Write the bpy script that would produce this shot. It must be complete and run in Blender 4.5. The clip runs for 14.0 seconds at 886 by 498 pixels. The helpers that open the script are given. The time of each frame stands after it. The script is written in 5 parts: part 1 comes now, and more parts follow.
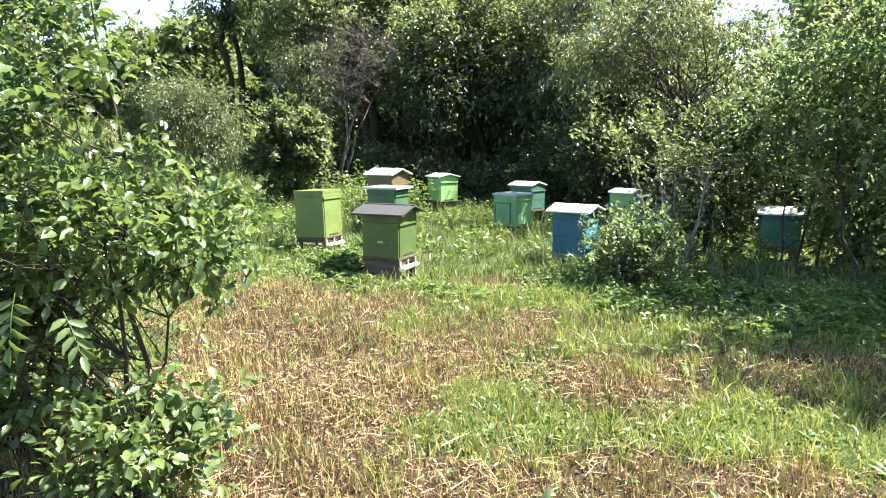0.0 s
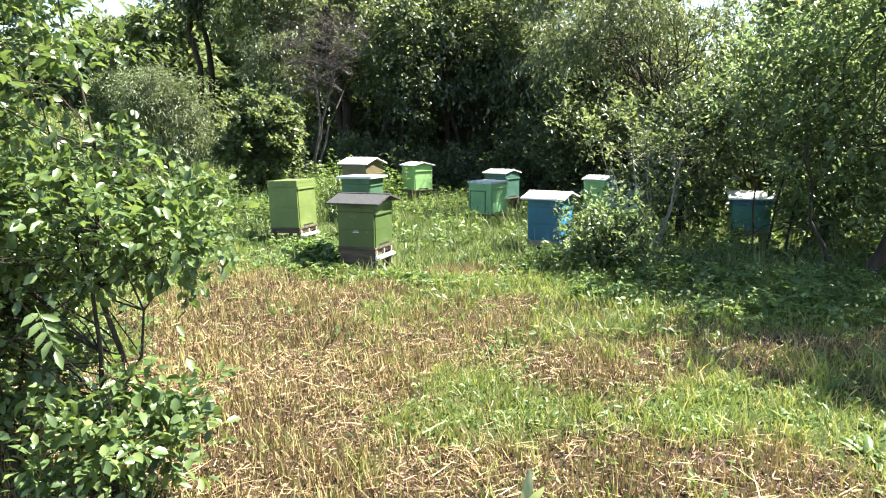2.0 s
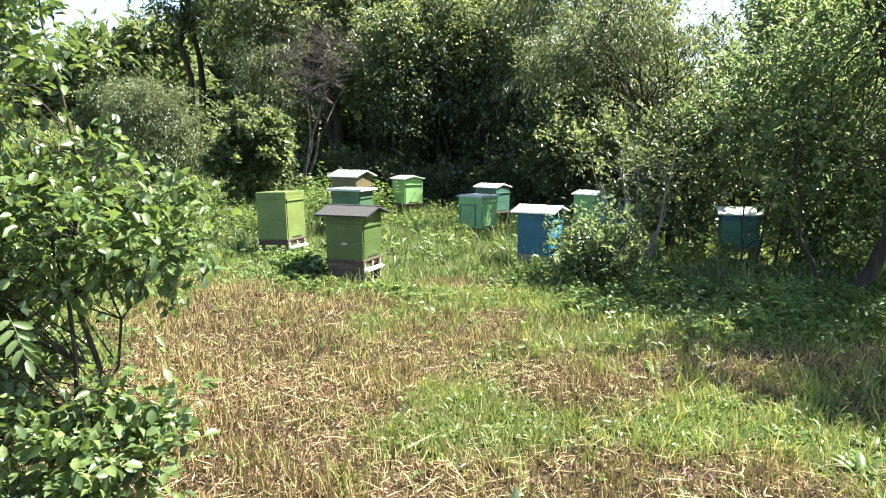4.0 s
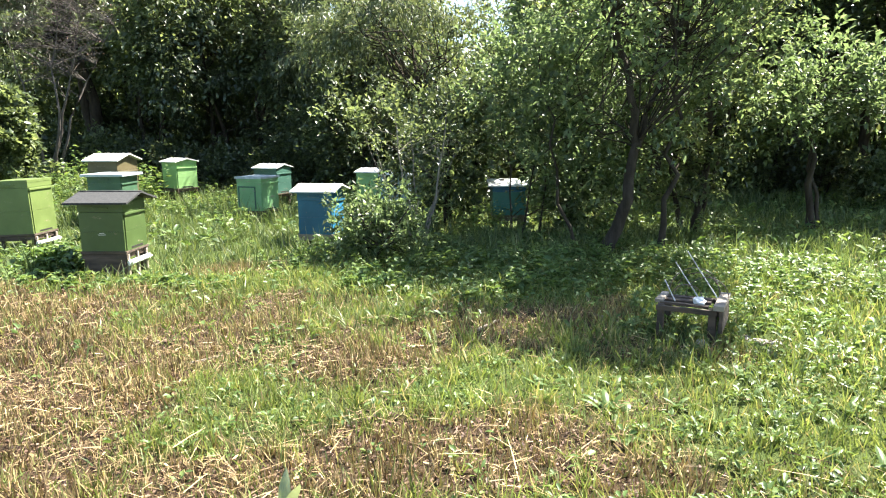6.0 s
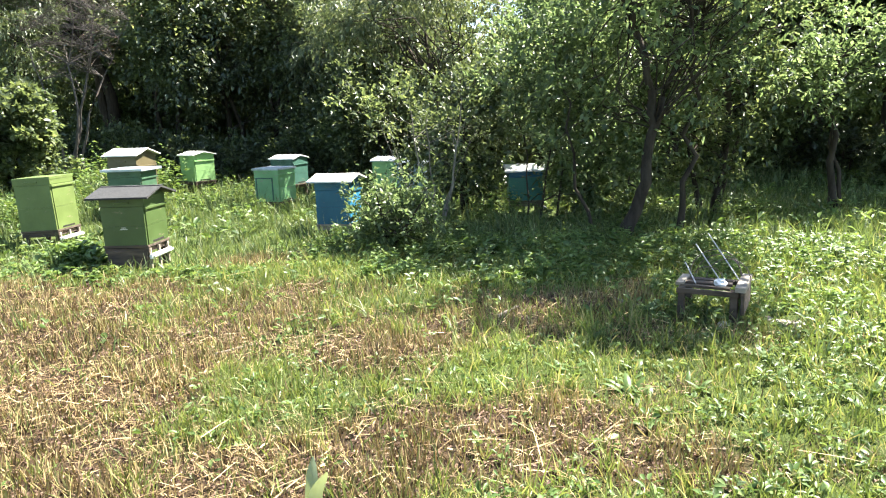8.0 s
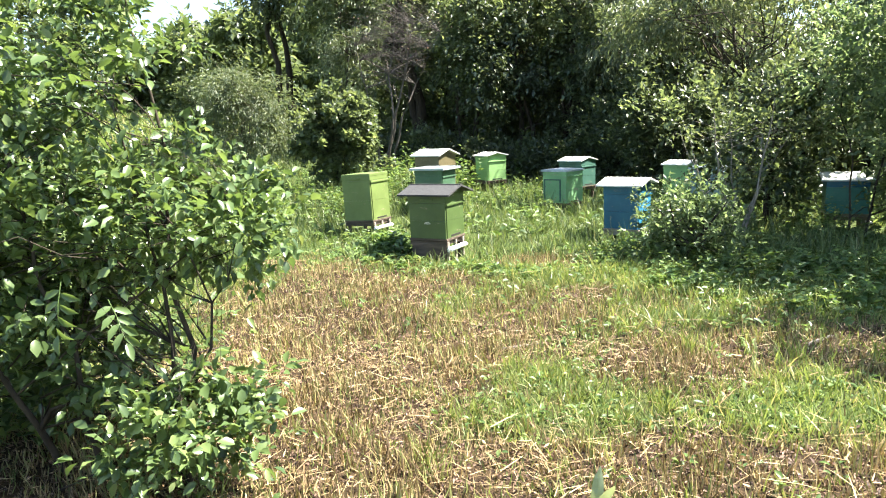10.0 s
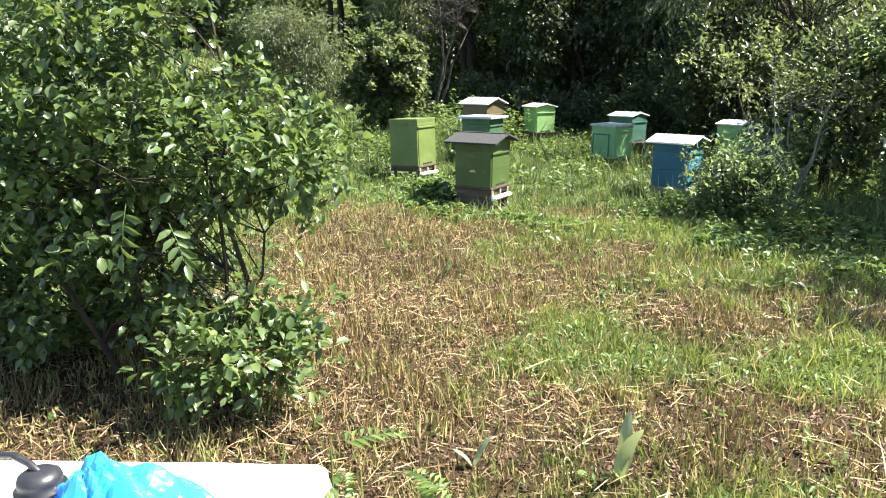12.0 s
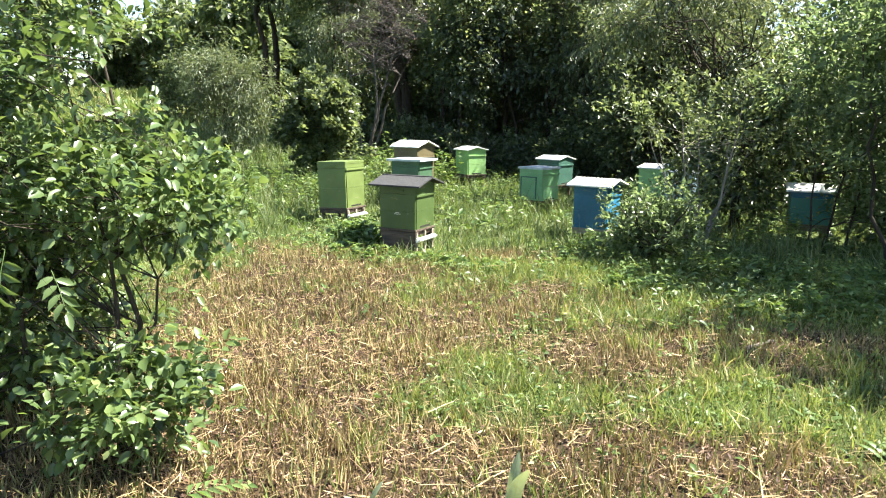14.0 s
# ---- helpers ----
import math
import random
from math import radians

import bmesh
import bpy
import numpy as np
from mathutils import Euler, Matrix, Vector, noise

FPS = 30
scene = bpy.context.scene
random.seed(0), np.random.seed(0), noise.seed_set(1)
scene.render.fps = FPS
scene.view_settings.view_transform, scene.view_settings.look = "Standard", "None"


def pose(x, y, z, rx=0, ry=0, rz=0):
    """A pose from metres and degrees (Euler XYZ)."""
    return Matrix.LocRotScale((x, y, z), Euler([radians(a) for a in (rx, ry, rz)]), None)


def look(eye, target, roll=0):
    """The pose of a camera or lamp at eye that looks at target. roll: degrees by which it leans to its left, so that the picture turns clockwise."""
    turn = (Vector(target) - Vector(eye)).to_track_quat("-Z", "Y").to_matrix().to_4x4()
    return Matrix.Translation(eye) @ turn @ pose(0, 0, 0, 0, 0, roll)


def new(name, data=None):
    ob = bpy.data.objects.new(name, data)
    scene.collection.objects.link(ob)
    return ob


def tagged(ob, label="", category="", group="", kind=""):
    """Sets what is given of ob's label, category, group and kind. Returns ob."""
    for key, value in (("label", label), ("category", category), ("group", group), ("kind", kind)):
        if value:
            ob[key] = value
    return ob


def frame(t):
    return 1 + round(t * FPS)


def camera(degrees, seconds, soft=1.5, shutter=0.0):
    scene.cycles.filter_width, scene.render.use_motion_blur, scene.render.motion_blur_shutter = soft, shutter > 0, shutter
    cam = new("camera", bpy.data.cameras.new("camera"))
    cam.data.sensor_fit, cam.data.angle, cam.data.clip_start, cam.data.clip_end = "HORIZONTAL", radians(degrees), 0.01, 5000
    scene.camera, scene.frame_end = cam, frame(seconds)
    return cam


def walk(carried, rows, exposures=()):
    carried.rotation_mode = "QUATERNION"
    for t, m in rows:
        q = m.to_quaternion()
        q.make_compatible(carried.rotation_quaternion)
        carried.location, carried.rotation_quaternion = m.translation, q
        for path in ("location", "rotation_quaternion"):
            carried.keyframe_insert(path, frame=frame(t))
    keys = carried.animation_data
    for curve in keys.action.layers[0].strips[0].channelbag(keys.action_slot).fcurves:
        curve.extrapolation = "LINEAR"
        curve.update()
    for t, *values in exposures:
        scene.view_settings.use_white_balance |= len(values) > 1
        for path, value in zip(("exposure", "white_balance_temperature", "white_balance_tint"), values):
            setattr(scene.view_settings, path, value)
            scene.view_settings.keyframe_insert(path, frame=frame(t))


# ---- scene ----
cam = camera(65.7, 14.0, 1.12)
PATH = [
    (0, (0.671, 0.246, 1.467), (0.283, 2.185, 1.169), 0.1),
    (0.5, (0.674, 0.26, 1.46), (0.429, 2.221, 1.153), -0.6),
    (1, (0.658, 0.259, 1.462), (0.425, 2.219, 1.141), -1.4),
    (1.5, (0.652, 0.255, 1.461), (0.363, 2.207, 1.133), -1.0),
    (2, (0.656, 0.245, 1.461), (0.341, 2.192, 1.131), -0.4),
    (2.2, (0.659, 0.246, 1.46), (0.331, 2.192, 1.132), -0.2),
    (4.3, (0.664, 0.314, 1.422), (0.399, 2.277, 1.146), 0.4),
    (4.5, (0.681, 0.325, 1.418), (0.452, 2.294, 1.151), 0.2),
    (5, (0.726, 0.333, 1.43), (0.621, 2.314, 1.179), -0.4),
    (5.5, (0.775, 0.352, 1.408), (0.934, 2.324, 1.116), -0.2),
    (6, (0.788, 0.35, 1.398), (1.095, 2.296, 1.053), -0.6),
    (6.5, (0.785, 0.344, 1.408), (1.099, 2.284, 1.038), -1.3),
    (7, (0.781, 0.348, 1.402), (1.068, 2.291, 1.023), -1.8),
    (9.3, (0.754, 0.337, 1.426), (0.865, 2.299, 1.051), -2.3),
    (9.5, (0.724, 0.338, 1.435), (0.666, 2.303, 1.066), -2.3),
    (10, (0.696, 0.334, 1.437), (0.161, 2.23, 1.088), -2.4),
    (10.5, (0.713, 0.326, 1.439), (0.152, 2.214, 1.087), -1.0),
    (11, (0.705, 0.323, 1.429), (0.13, 2.198, 1.038), 0.5),
    (11.5, (0.707, 0.295, 1.42), (0.074, 2.139, 0.972), 1.1),
    (12, (0.699, 0.262, 1.416), (0.057, 2.093, 0.929), 0.0),
    (12.5, (0.742, 0.264, 1.423), (0.09, 2.093, 0.945), -1.3),
    (13, (0.842, 0.295, 1.424), (0.359, 2.191, 1.009), 0.6),
    (13.5, (0.875, 0.302, 1.426), (0.39, 2.202, 1.034), 1.3),
    (14, (0.892, 0.292, 1.438), (0.402, 2.195, 1.067), 0.6),
]
walk(cam, [(t, look(e, a, r)) for t, e, a, r in PATH], [(0, 2.6), (5, 2.45), (10, 2.62), (11, 2.5), (12, 2.22), (14, 2.36)])

# ---- world, sun ----
SUN_AZ, SUN_EL = 67.0, 55.0
world = bpy.data.worlds.new("sky")
scene.world = world
world.use_nodes = True
sky = world.node_tree.nodes.new("ShaderNodeTexSky")
sky.sky_type, sky.sun_disc = "NISHITA", False
sky.sun_elevation, sky.sun_rotation = radians(SUN_EL), radians(SUN_AZ)
sky.air_density, sky.dust_density = 1.0, 0.7
world.node_tree.links.new(sky.outputs[0], world.node_tree.nodes["Background"].inputs[0])
world.node_tree.nodes["Background"].inputs[1].default_value = 0.068
sun = new("sun", bpy.data.lights.new("sun", "SUN"))
sun.data.energy, sun.data.angle, sun.data.color = 5.0, radians(0.5), (1, 0.95, 0.86)
sun.matrix_world = look((math.sin(radians(SUN_AZ)) * math.cos(radians(SUN_EL)), math.cos(radians(SUN_AZ)) * math.cos(radians(SUN_EL)), math.sin(radians(SUN_EL))), (0, 0, 0))

rng = np.random.default_rng(7)

# ---- plan helpers ----
EX, EY = 0.7, 0.3


def spot(az, d):
    """Plan position at a bearing (degrees clockwise from +y) and distance from the place's middle standing point."""
    a = radians(az)
    return EX + d * math.sin(a), EY + d * math.cos(a)


def smooth(a, b, v):
    u = np.clip((v - a) / (b - a), 0, 1)
    return u * u * (3 - 2 * u)


def gz(x, y):
    """Height of the ground: level, rising gently to the field in the far left."""
    x, y = np.asarray(x, float), np.asarray(y, float)
    dx, dy = x - EX, y - EY
    d = np.hypot(dx, dy)
    az = np.degrees(np.arctan2(dx, dy))
    rise = 0.062 * np.clip(d - 9.5, 0, 58) * smooth(-9, -22, az) * smooth(-140, -100, az)
    return rise + 0.025 * np.sin(1.3 * x + 0.7 * y) * np.sin(0.9 * y - 0.5 * x + 1) * smooth(1.5, 4, d) + 0.010 * np.sin(4.1 * x + 1) * np.sin(3.7 * y)


DRY = ((-0.9, 4.3, 1.35, 1.4, 1.15), (-2.0, 5.6, 0.9, 1.1, 0.8), (1.1, 3.1, 0.55, 0.4, 1.0), (1.95, 4.95, 0.6, 0.35, 0.75), (-0.4, 2.5, 1.3, 0.8, 1.0),
       (2.1, 2.7, 0.45, 0.25, 0.7), (-0.2, 7.5, 0.42, 0.28, 1.6), (-2.9, 7.2, 0.5, 0.8, 0.6), (2.5, 5.2, 0.6, 0.45, 0.9), (0.3, 5.9, 0.8, 0.5, 0.5), (1.0, 4.4, 0.5, 0.35, 0.45), (2.6, 3.4, 0.4, 0.25, 0.4), (0.45, 3.5, 0.5, 0.3, -0.55), (3.0, 4.3, 0.4, 0.4, 0.5), (-1.7, 2.4, 0.9, 0.8, 0.9), (-2.35, 6.7, 0.45, 0.45, 1.2), (1.55, 3.3, 0.4, 0.3, 0.6), (0.95, 3.75, 0.35, 0.5, 0.35), (1.6, 4.35, 0.6, 0.35, 0.35), (0.6, 5.2, 0.9, 0.5, 0.4), (-1.6, 6.5, 1.0, 0.7, 0.5), (2.0, 3.3, 0.4, 0.3, 0.35))


def dry(x, y):
    """How much of the ground is mown dry stubble instead of living grass."""
    x, y = np.asarray(x, float), np.asarray(y, float)
    v = np.zeros_like(x)
    for cx, cy, rx, ry, w in DRY:
        v = v + w * np.exp(-((x - cx) / rx) ** 2 - ((y - cy) / ry) ** 2)
    n = np.sin(2.7 * x + 1.1 * y) * np.sin(3.1 * y - 1.7 * x + 2) + 0.7 * np.sin(6.3 * x + 2.2 * y + 1) * np.sin(5.1 * y - 3 * x)
    return smooth(0.02, 0.95, v + 0.26 * n - 0.04)


# ---- mesh helpers ----
def mesh_fast(name, V, F, material):
    """One mesh from arrays: V (n, 3) and F, a list of face arrays of equal width each."""
    me = bpy.data.meshes.new(name)
    V = np.asarray(V, np.float32)
    F = [np.asarray(f, np.int32) for f in F if len(f)]
    me.vertices.add(len(V))
    me.vertices.foreach_set("co", V.ravel())
    loops = np.concatenate([f.ravel() for f in F])
    sizes = np.concatenate([np.full(len(f), f.shape[1], np.int32) for f in F])
    me.loops.add(len(loops))
    me.loops.foreach_set("vertex_index", loops)
    me.polygons.add(len(sizes))
    me.polygons.foreach_set("loop_start", np.concatenate(([0], np.cumsum(sizes)[:-1])).astype(np.int32))
    me.polygons.foreach_set("loop_total", sizes)
    me.update(calc_edges=True)
    me.materials.append(material)
    return me


def thing(name, x, y, z=0.0, rz=0.0):
    ob = new(name)
    ob.empty_display_size = 0.1
    ob.matrix_world = pose(x, y, z, 0, 0, rz)
    return ob


def child(name, me, parent, label="", kind=""):
    ob = new(name, me)
    ob.parent = parent
    return tagged(ob, label, kind=kind)


def part(name, bm, material, parent, label="", smooth_shade=False):
    me = bpy.data.meshes.new(name)
    bm.to_mesh(me)
    bm.free()
    me.materials.append(material)
    if smooth_shade:
        me.polygons.foreach_set("use_smooth", [True] * len(me.polygons))
    return child(name, me, parent, label)


def box(sx, sy, sz, x=0, y=0, z=0, bevel=0.004, m=None, jitter=0.0):
    """A bevelled box with its bottom centre at x, y, z."""
    bm = bmesh.new()
    bmesh.ops.create_cube(bm, size=1)
    for v in bm.verts:
        v.co = Vector((v.co.x * sx + x, v.co.y * sy + y, (v.co.z + 0.5) * sz + z)) + Vector([random.uniform(-jitter, jitter) for _ in range(3)])
    if bevel:
        bmesh.ops.bevel(bm, geom=bm.edges[:], offset=bevel, segments=2, affect="EDGES", profile=0.6)
    if m is not None:
        bm.transform(m)
    return bm


def tube_np(points, radii, sides=6):
    """A tapered tube along points: vertices and quads."""
    P = np.asarray(points, float)
    n = len(P)
    T = np.gradient(P, axis=0)
    T /= np.linalg.norm(T, axis=1)[:, None] + 1e-9
    ref = np.where(np.abs(T[:, 2:3]) > 0.9, np.array([[1.0, 0, 0]]), np.array([[0, 0, 1.0]]))
    A = np.cross(T, ref)
    A /= np.linalg.norm(A, axis=1)[:, None] + 1e-9
    B = np.cross(T, A)
    ang = np.linspace(0, 2 * np.pi, sides, endpoint=False)
    R = np.asarray(radii, float)[:, None, None]
    V = P[:, None] + R * (np.cos(ang)[None, :, None] * A[:, None] + np.sin(ang)[None, :, None] * B[:, None])
    i = np.arange(n - 1)[:, None] * sides
    j = np.arange(sides)[None]
    k = (j + 1) % sides
    Q = np.stack([i + j, i + k, i + sides + k, i + sides + j], -1).reshape(-1, 4)
    return V.reshape(-1, 3), Q


def join_tubes(tubes):
    Vs, Qs, o = [], [], 0
    for v, q in tubes:
        Vs.append(v), Qs.append(q + o)
        o += len(v)
    return np.concatenate(Vs), [np.concatenate(Qs)]


def curve_pts(a, b, n=7, bow=0.15, wob=0.03, r=None):
    r = r or rng
    a, b = np.asarray(a, float), np.asarray(b, float)
    u = np.linspace(0, 1, n)[:, None]
    L = np.linalg.norm(b - a)
    side = r.normal(0, 1, 3) * bow * L
    side[2] = abs(side[2]) * 0.8
    P = a + (b - a) * u + side * (u * (1 - u)) * 2 + r.normal(0, wob * L, (n, 3)) * (u * (1 - u)) * 3
    return P


# leaf shapes: u along the leaf, v across it, w out of it
STRIP = (np.array([[0, 0.5, 0], [0, -0.5, 0], [0.5, -0.5, 0.025], [0.5, 0.5, 0.025], [1, 0.3, 0]]), np.array([[0, 1, 2], [0, 2, 3], [3, 2, 4]]))
DIAMOND = (np.array([[0, 0, 0], [0.42, 0.5, 0.14], [1, 0, -0.06], [0.42, -0.5, 0.14]]), np.array([[0, 2, 1], [0, 3, 2]]))
NARROW = (np.array([[0, 0, 0], [0.45, 0.5, 0.06], [1, 0, -0.25], [0.45, -0.5, 0.06]]), np.array([[0, 2, 1], [0, 3, 2]]))
OVATE = (np.array([[0, 0, 0], [0.22, 0.36, 0.09], [0.6, 0.46, 0.10], [1, 0, -0.14], [0.6, -0.46, 0.10], [0.22, -0.36, 0.09], [0.5, 0, 0.0]]),
         np.array([[0, 6, 1], [1, 6, 2], [2, 6, 3], [3, 6, 4], [4, 6, 5], [5, 6, 0]]))
BLADE = (np.array([[0, 0.5, 0], [0, -0.5, 0], [0.55, -0.36, 0.05], [0.55, 0.36, 0.05], [1, 0, 0.28]]), np.array([[0, 1, 2], [0, 2, 3], [3, 2, 4]]))


def leaves(P, D, L, W, shape, up=None, r=None):
    """Many leaves at P with directions D, lengths L and widths W: vertices and triangles."""
    r = r or rng
    T, F = shape
    n = len(P)
    D = D / (np.linalg.norm(D, axis=1)[:, None] + 1e-9)
    N = r.normal(0, 1, (n, 3)) if up is None else up + r.normal(0, 0.35, (n, 3))
    S = np.cross(N, D)
    S /= np.linalg.norm(S, axis=1)[:, None] + 1e-9
    N = np.cross(D, S)
    V = P[:, None] + L[:, None, None] * T[None, :, 0:1] * D[:, None] + W[:, None, None] * T[None, :, 1:2] * S[:, None] + L[:, None, None] * T[None, :, 2:3] * N[:, None]
    FF = (np.arange(n) * len(T))[:, None, None] + F[None]
    return V.reshape(-1, 3), FF.reshape(-1, 3)


# ---- materials ----
def nodes(name):
    m = bpy.data.materials.new(name)
    m.use_nodes = True
    return m, m.node_tree, m.node_tree.nodes["Principled BSDF"]


def ramp(nt, fac, stops):
    n = nt.nodes.new("ShaderNodeValToRGB")
    while len(n.color_ramp.elements) < len(stops):
        n.color_ramp.elements.new(0.5)
    for e, (p, c) in zip(n.color_ramp.elements, stops):
        e.position, e.color = p, (*c, 1)
    nt.links.new(fac, n.inputs[0])
    return n.outputs[0]


def noise_fac(nt, scale, detail=4, rough=0.55, stretch=None):
    tc = nt.nodes.new("ShaderNodeTexCoord")
    out = tc.outputs["Object"]
    if stretch:
        mp = nt.nodes.new("ShaderNodeMapping")
        mp.inputs["Scale"].default_value = stretch
        nt.links.new(out, mp.inputs[0])
        out = mp.outputs[0]
    n = nt.nodes.new("ShaderNodeTexNoise")
    n.inputs["Scale"].default_value, n.inputs["Detail"].default_value, n.inputs["Roughness"].default_value = scale, detail, rough
    nt.links.new(out, n.inputs["Vector"])
    return n.outputs["Fac"]


def mix(nt, fac, a, b):
    n = nt.nodes.new("ShaderNodeMix")
    n.data_type = "RGBA"
    for sock, v in ((n.inputs[0], fac), (n.inputs[6], a), (n.inputs[7], b)):
        if isinstance(v, (int, float)):
            sock.default_value = v
        elif isinstance(v, tuple):
            sock.default_value = (*v, 1)
        else:
            nt.links.new(v, sock)
    return n.outputs[2]


def bump(nt, bsdf, fac, strength=0.3, dist=0.01):
    b = nt.nodes.new("ShaderNodeBump")
    b.inputs["Strength"].default_value, b.inputs["Distance"].default_value = strength, dist
    nt.links.new(fac, b.inputs["Height"])
    nt.links.new(b.outputs[0], bsdf.inputs["Normal"])


def foliage(name, stops, translucent=0.4, rough=0.42, spec=0.6, warm=(1.22, 1.15, 0.72), sat=0.86):
    """Leaf surface: each leaf its own tone, light shining through it."""
    m, nt, b = nodes(name)
    geo = nt.nodes.new("ShaderNodeNewGeometry")
    col = ramp(nt, geo.outputs["Random Per Island"], stops)
    big = noise_fac(nt, 0.9, 2)
    tone = nt.nodes.new("ShaderNodeMapRange")
    tone.inputs["From Min"].default_value, tone.inputs["From Max"].default_value = 0.3, 0.7
    tone.inputs["To Min"].default_value, tone.inputs["To Max"].default_value = 0.8, 1.2
    nt.links.new(big, tone.inputs[0])
    hsv = nt.nodes.new("ShaderNodeHueSaturation")
    nt.links.new(col, hsv.inputs["Color"])
    hsv.inputs["Saturation"].default_value = sat
    nt.links.new(tone.outputs[0], hsv.inputs["Value"])
    col = hsv.outputs[0]
    nt.links.new(col, b.inputs["Base Color"])
    b.inputs["Roughness"].default_value = rough
    b.inputs["Specular IOR Level"].default_value = spec
    tr = nt.nodes.new("ShaderNodeBsdfTranslucent")
    mul = nt.nodes.new("ShaderNodeMix")
    mul.data_type, mul.blend_type = "RGBA", "MULTIPLY"
    mul.inputs[0].default_value = 1
    mul.inputs[7].default_value = (*warm, 1)
    nt.links.new(col, mul.inputs[6])
    nt.links.new(mul.outputs[2], tr.inputs["Color"])
    mx = nt.nodes.new("ShaderNodeMixShader")
    mx.inputs[0].default_value = translucent
    nt.links.new(b.outputs[0], mx.inputs[1])
    nt.links.new(tr.outputs[0], mx.inputs[2])
    nt.links.new(mx.outputs[0], nt.nodes["Material Output"].inputs[0])
    return m


def bark(name, dark, light, scale=14):
    m, nt, b = nodes(name)
    f = noise_fac(nt, scale, 6, 0.65, (1, 1, 0.25))
    nt.links.new(ramp(nt, f, ((0.3, dark), (0.7, light))), b.inputs["Base Color"])
    b.inputs["Roughness"].default_value = 0.92
    b.inputs["Specular IOR Level"].default_value = 0.2
    bump(nt, b, f, 0.6, 0.02)
    return m


def paint(name, col, worn=(0.25, 0.2, 0.14), wear=0.62, rough=0.5):
    """Old oil paint on boards: faded in patches, scuffed down to grey wood."""
    m, nt, b = nodes(name)
    fade = noise_fac(nt, 3.5, 5, 0.6)
    lo, hi = tuple(c * 0.8 for c in col), tuple(min(1, c * 1.18 + 0.008) for c in col)
    c1 = ramp(nt, fade, ((0.3, lo), (0.72, hi)))
    grain = noise_fac(nt, 30, 6, 0.7, (0.15, 0.15, 1.6))
    spots = noise_fac(nt, 17, 8, 0.75, (0.6, 0.6, 1.5))
    mask = ramp(nt, spots, ((wear, (0, 0, 0)), (wear + 0.07, (1, 1, 1))))
    nt.links.new(mix(nt, mask, c1, worn), b.inputs["Base Color"])
    b.inputs["Roughness"].default_value = rough
    bump(nt, b, grain, 0.25, 0.004)
    return m


def plain(name, lo, hi, scale=8, rough=0.7, metal=0.0, bmp=0.3, stretch=None, dist=0.005):
    m, nt, b = nodes(name)
    f = noise_fac(nt, scale, 6, 0.65, stretch)
    nt.links.new(ramp(nt, f, ((0.3, lo), (0.7, hi))), b.inputs["Base Color"])
    b.inputs["Roughness"].default_value, b.inputs["Metallic"].default_value = rough, metal
    if bmp:
        bump(nt, b, f, bmp, dist)
    return m


M_BARK = bark("bark_dark", (0.018, 0.014, 0.010), (0.065, 0.052, 0.038))
M_BARK_GREY = bark("bark_grey", (0.10, 0.09, 0.075), (0.28, 0.25, 0.21), 22)
M_DEADWOOD = bark("dead_wood", (0.05, 0.042, 0.036), (0.14, 0.12, 0.105), 20)
M_LEAF_DARK = foliage("leaf_dark", ((0, (0.03, 0.058, 0.014)), (0.6, (0.07, 0.12, 0.028)), (1, (0.13, 0.19, 0.045))), 0.48, 0.38, sat=0.66)
M_LEAF_MID = foliage("leaf_mid", ((0, (0.045, 0.08, 0.018)), (0.6, (0.10, 0.165, 0.036)), (1, (0.18, 0.25, 0.06))), 0.57, 0.38, sat=0.66)
M_LEAF_FRESH = foliage("leaf_fresh", ((0, (0.05, 0.10, 0.018)), (0.55, (0.105, 0.185, 0.03)), (1, (0.2, 0.29, 0.065))), 0.6, 0.36, warm=(1.1, 1.12, 0.82), sat=0.64)
M_LEAF_GREY = foliage("leaf_grey_green", ((0, (0.04, 0.062, 0.028)), (0.6, (0.075, 0.11, 0.05)), (1, (0.13, 0.17, 0.085))), 0.45, 0.36, sat=0.85)
M_LEAF_OLIVE = foliage("leaf_olive", ((0, (0.055, 0.08, 0.018)), (0.6, (0.115, 0.155, 0.035)), (1, (0.19, 0.23, 0.06))), 0.52, 0.38, sat=0.78)
M_LEAF_SILVER = foliage("leaf_silver", ((0, (0.075, 0.11, 0.045)), (0.6, (0.12, 0.165, 0.07)), (1, (0.19, 0.23, 0.11))), 0.35, 0.45)
M_LEAF_FROND = foliage("leaf_frond", ((0, (0.045, 0.085, 0.025)), (0.6, (0.08, 0.13, 0.035)), (1, (0.19, 0.23, 0.08))), 0.46, 0.42, sat=0.66)
M_LEAF_NEAR = foliage("leaf_near", ((0, (0.045, 0.09, 0.018)), (0.5, (0.092, 0.165, 0.03)), (0.93, (0.16, 0.24, 0.045)), (1, (0.22, 0.27, 0.065))), 0.44, 0.3, 0.65, (1.2, 1.16, 0.7), sat=0.8)
M_GRASS = foliage("grass_green", ((0, (0.065, 0.11, 0.018)), (0.45, (0.16, 0.225, 0.038)), (0.8, (0.24, 0.30, 0.065)), (0.93, (0.34, 0.32, 0.12)), (1, (0.44, 0.36, 0.16))), 0.42, 0.45, 0.4)
M_GRASS_TALL = foliage("grass_tall", ((0, (0.05, 0.09, 0.018)), (0.5, (0.10, 0.155, 0.033)), (0.93, (0.17, 0.225, 0.06)), (1, (0.28, 0.27, 0.11))), 0.42, 0.5)
M_HERB = foliage("herb_leaf", ((0, (0.05, 0.105, 0.017)), (0.55, (0.11, 0.195, 0.032)), (1, (0.2, 0.285, 0.068))), 0.44, 0.42, 0.45)
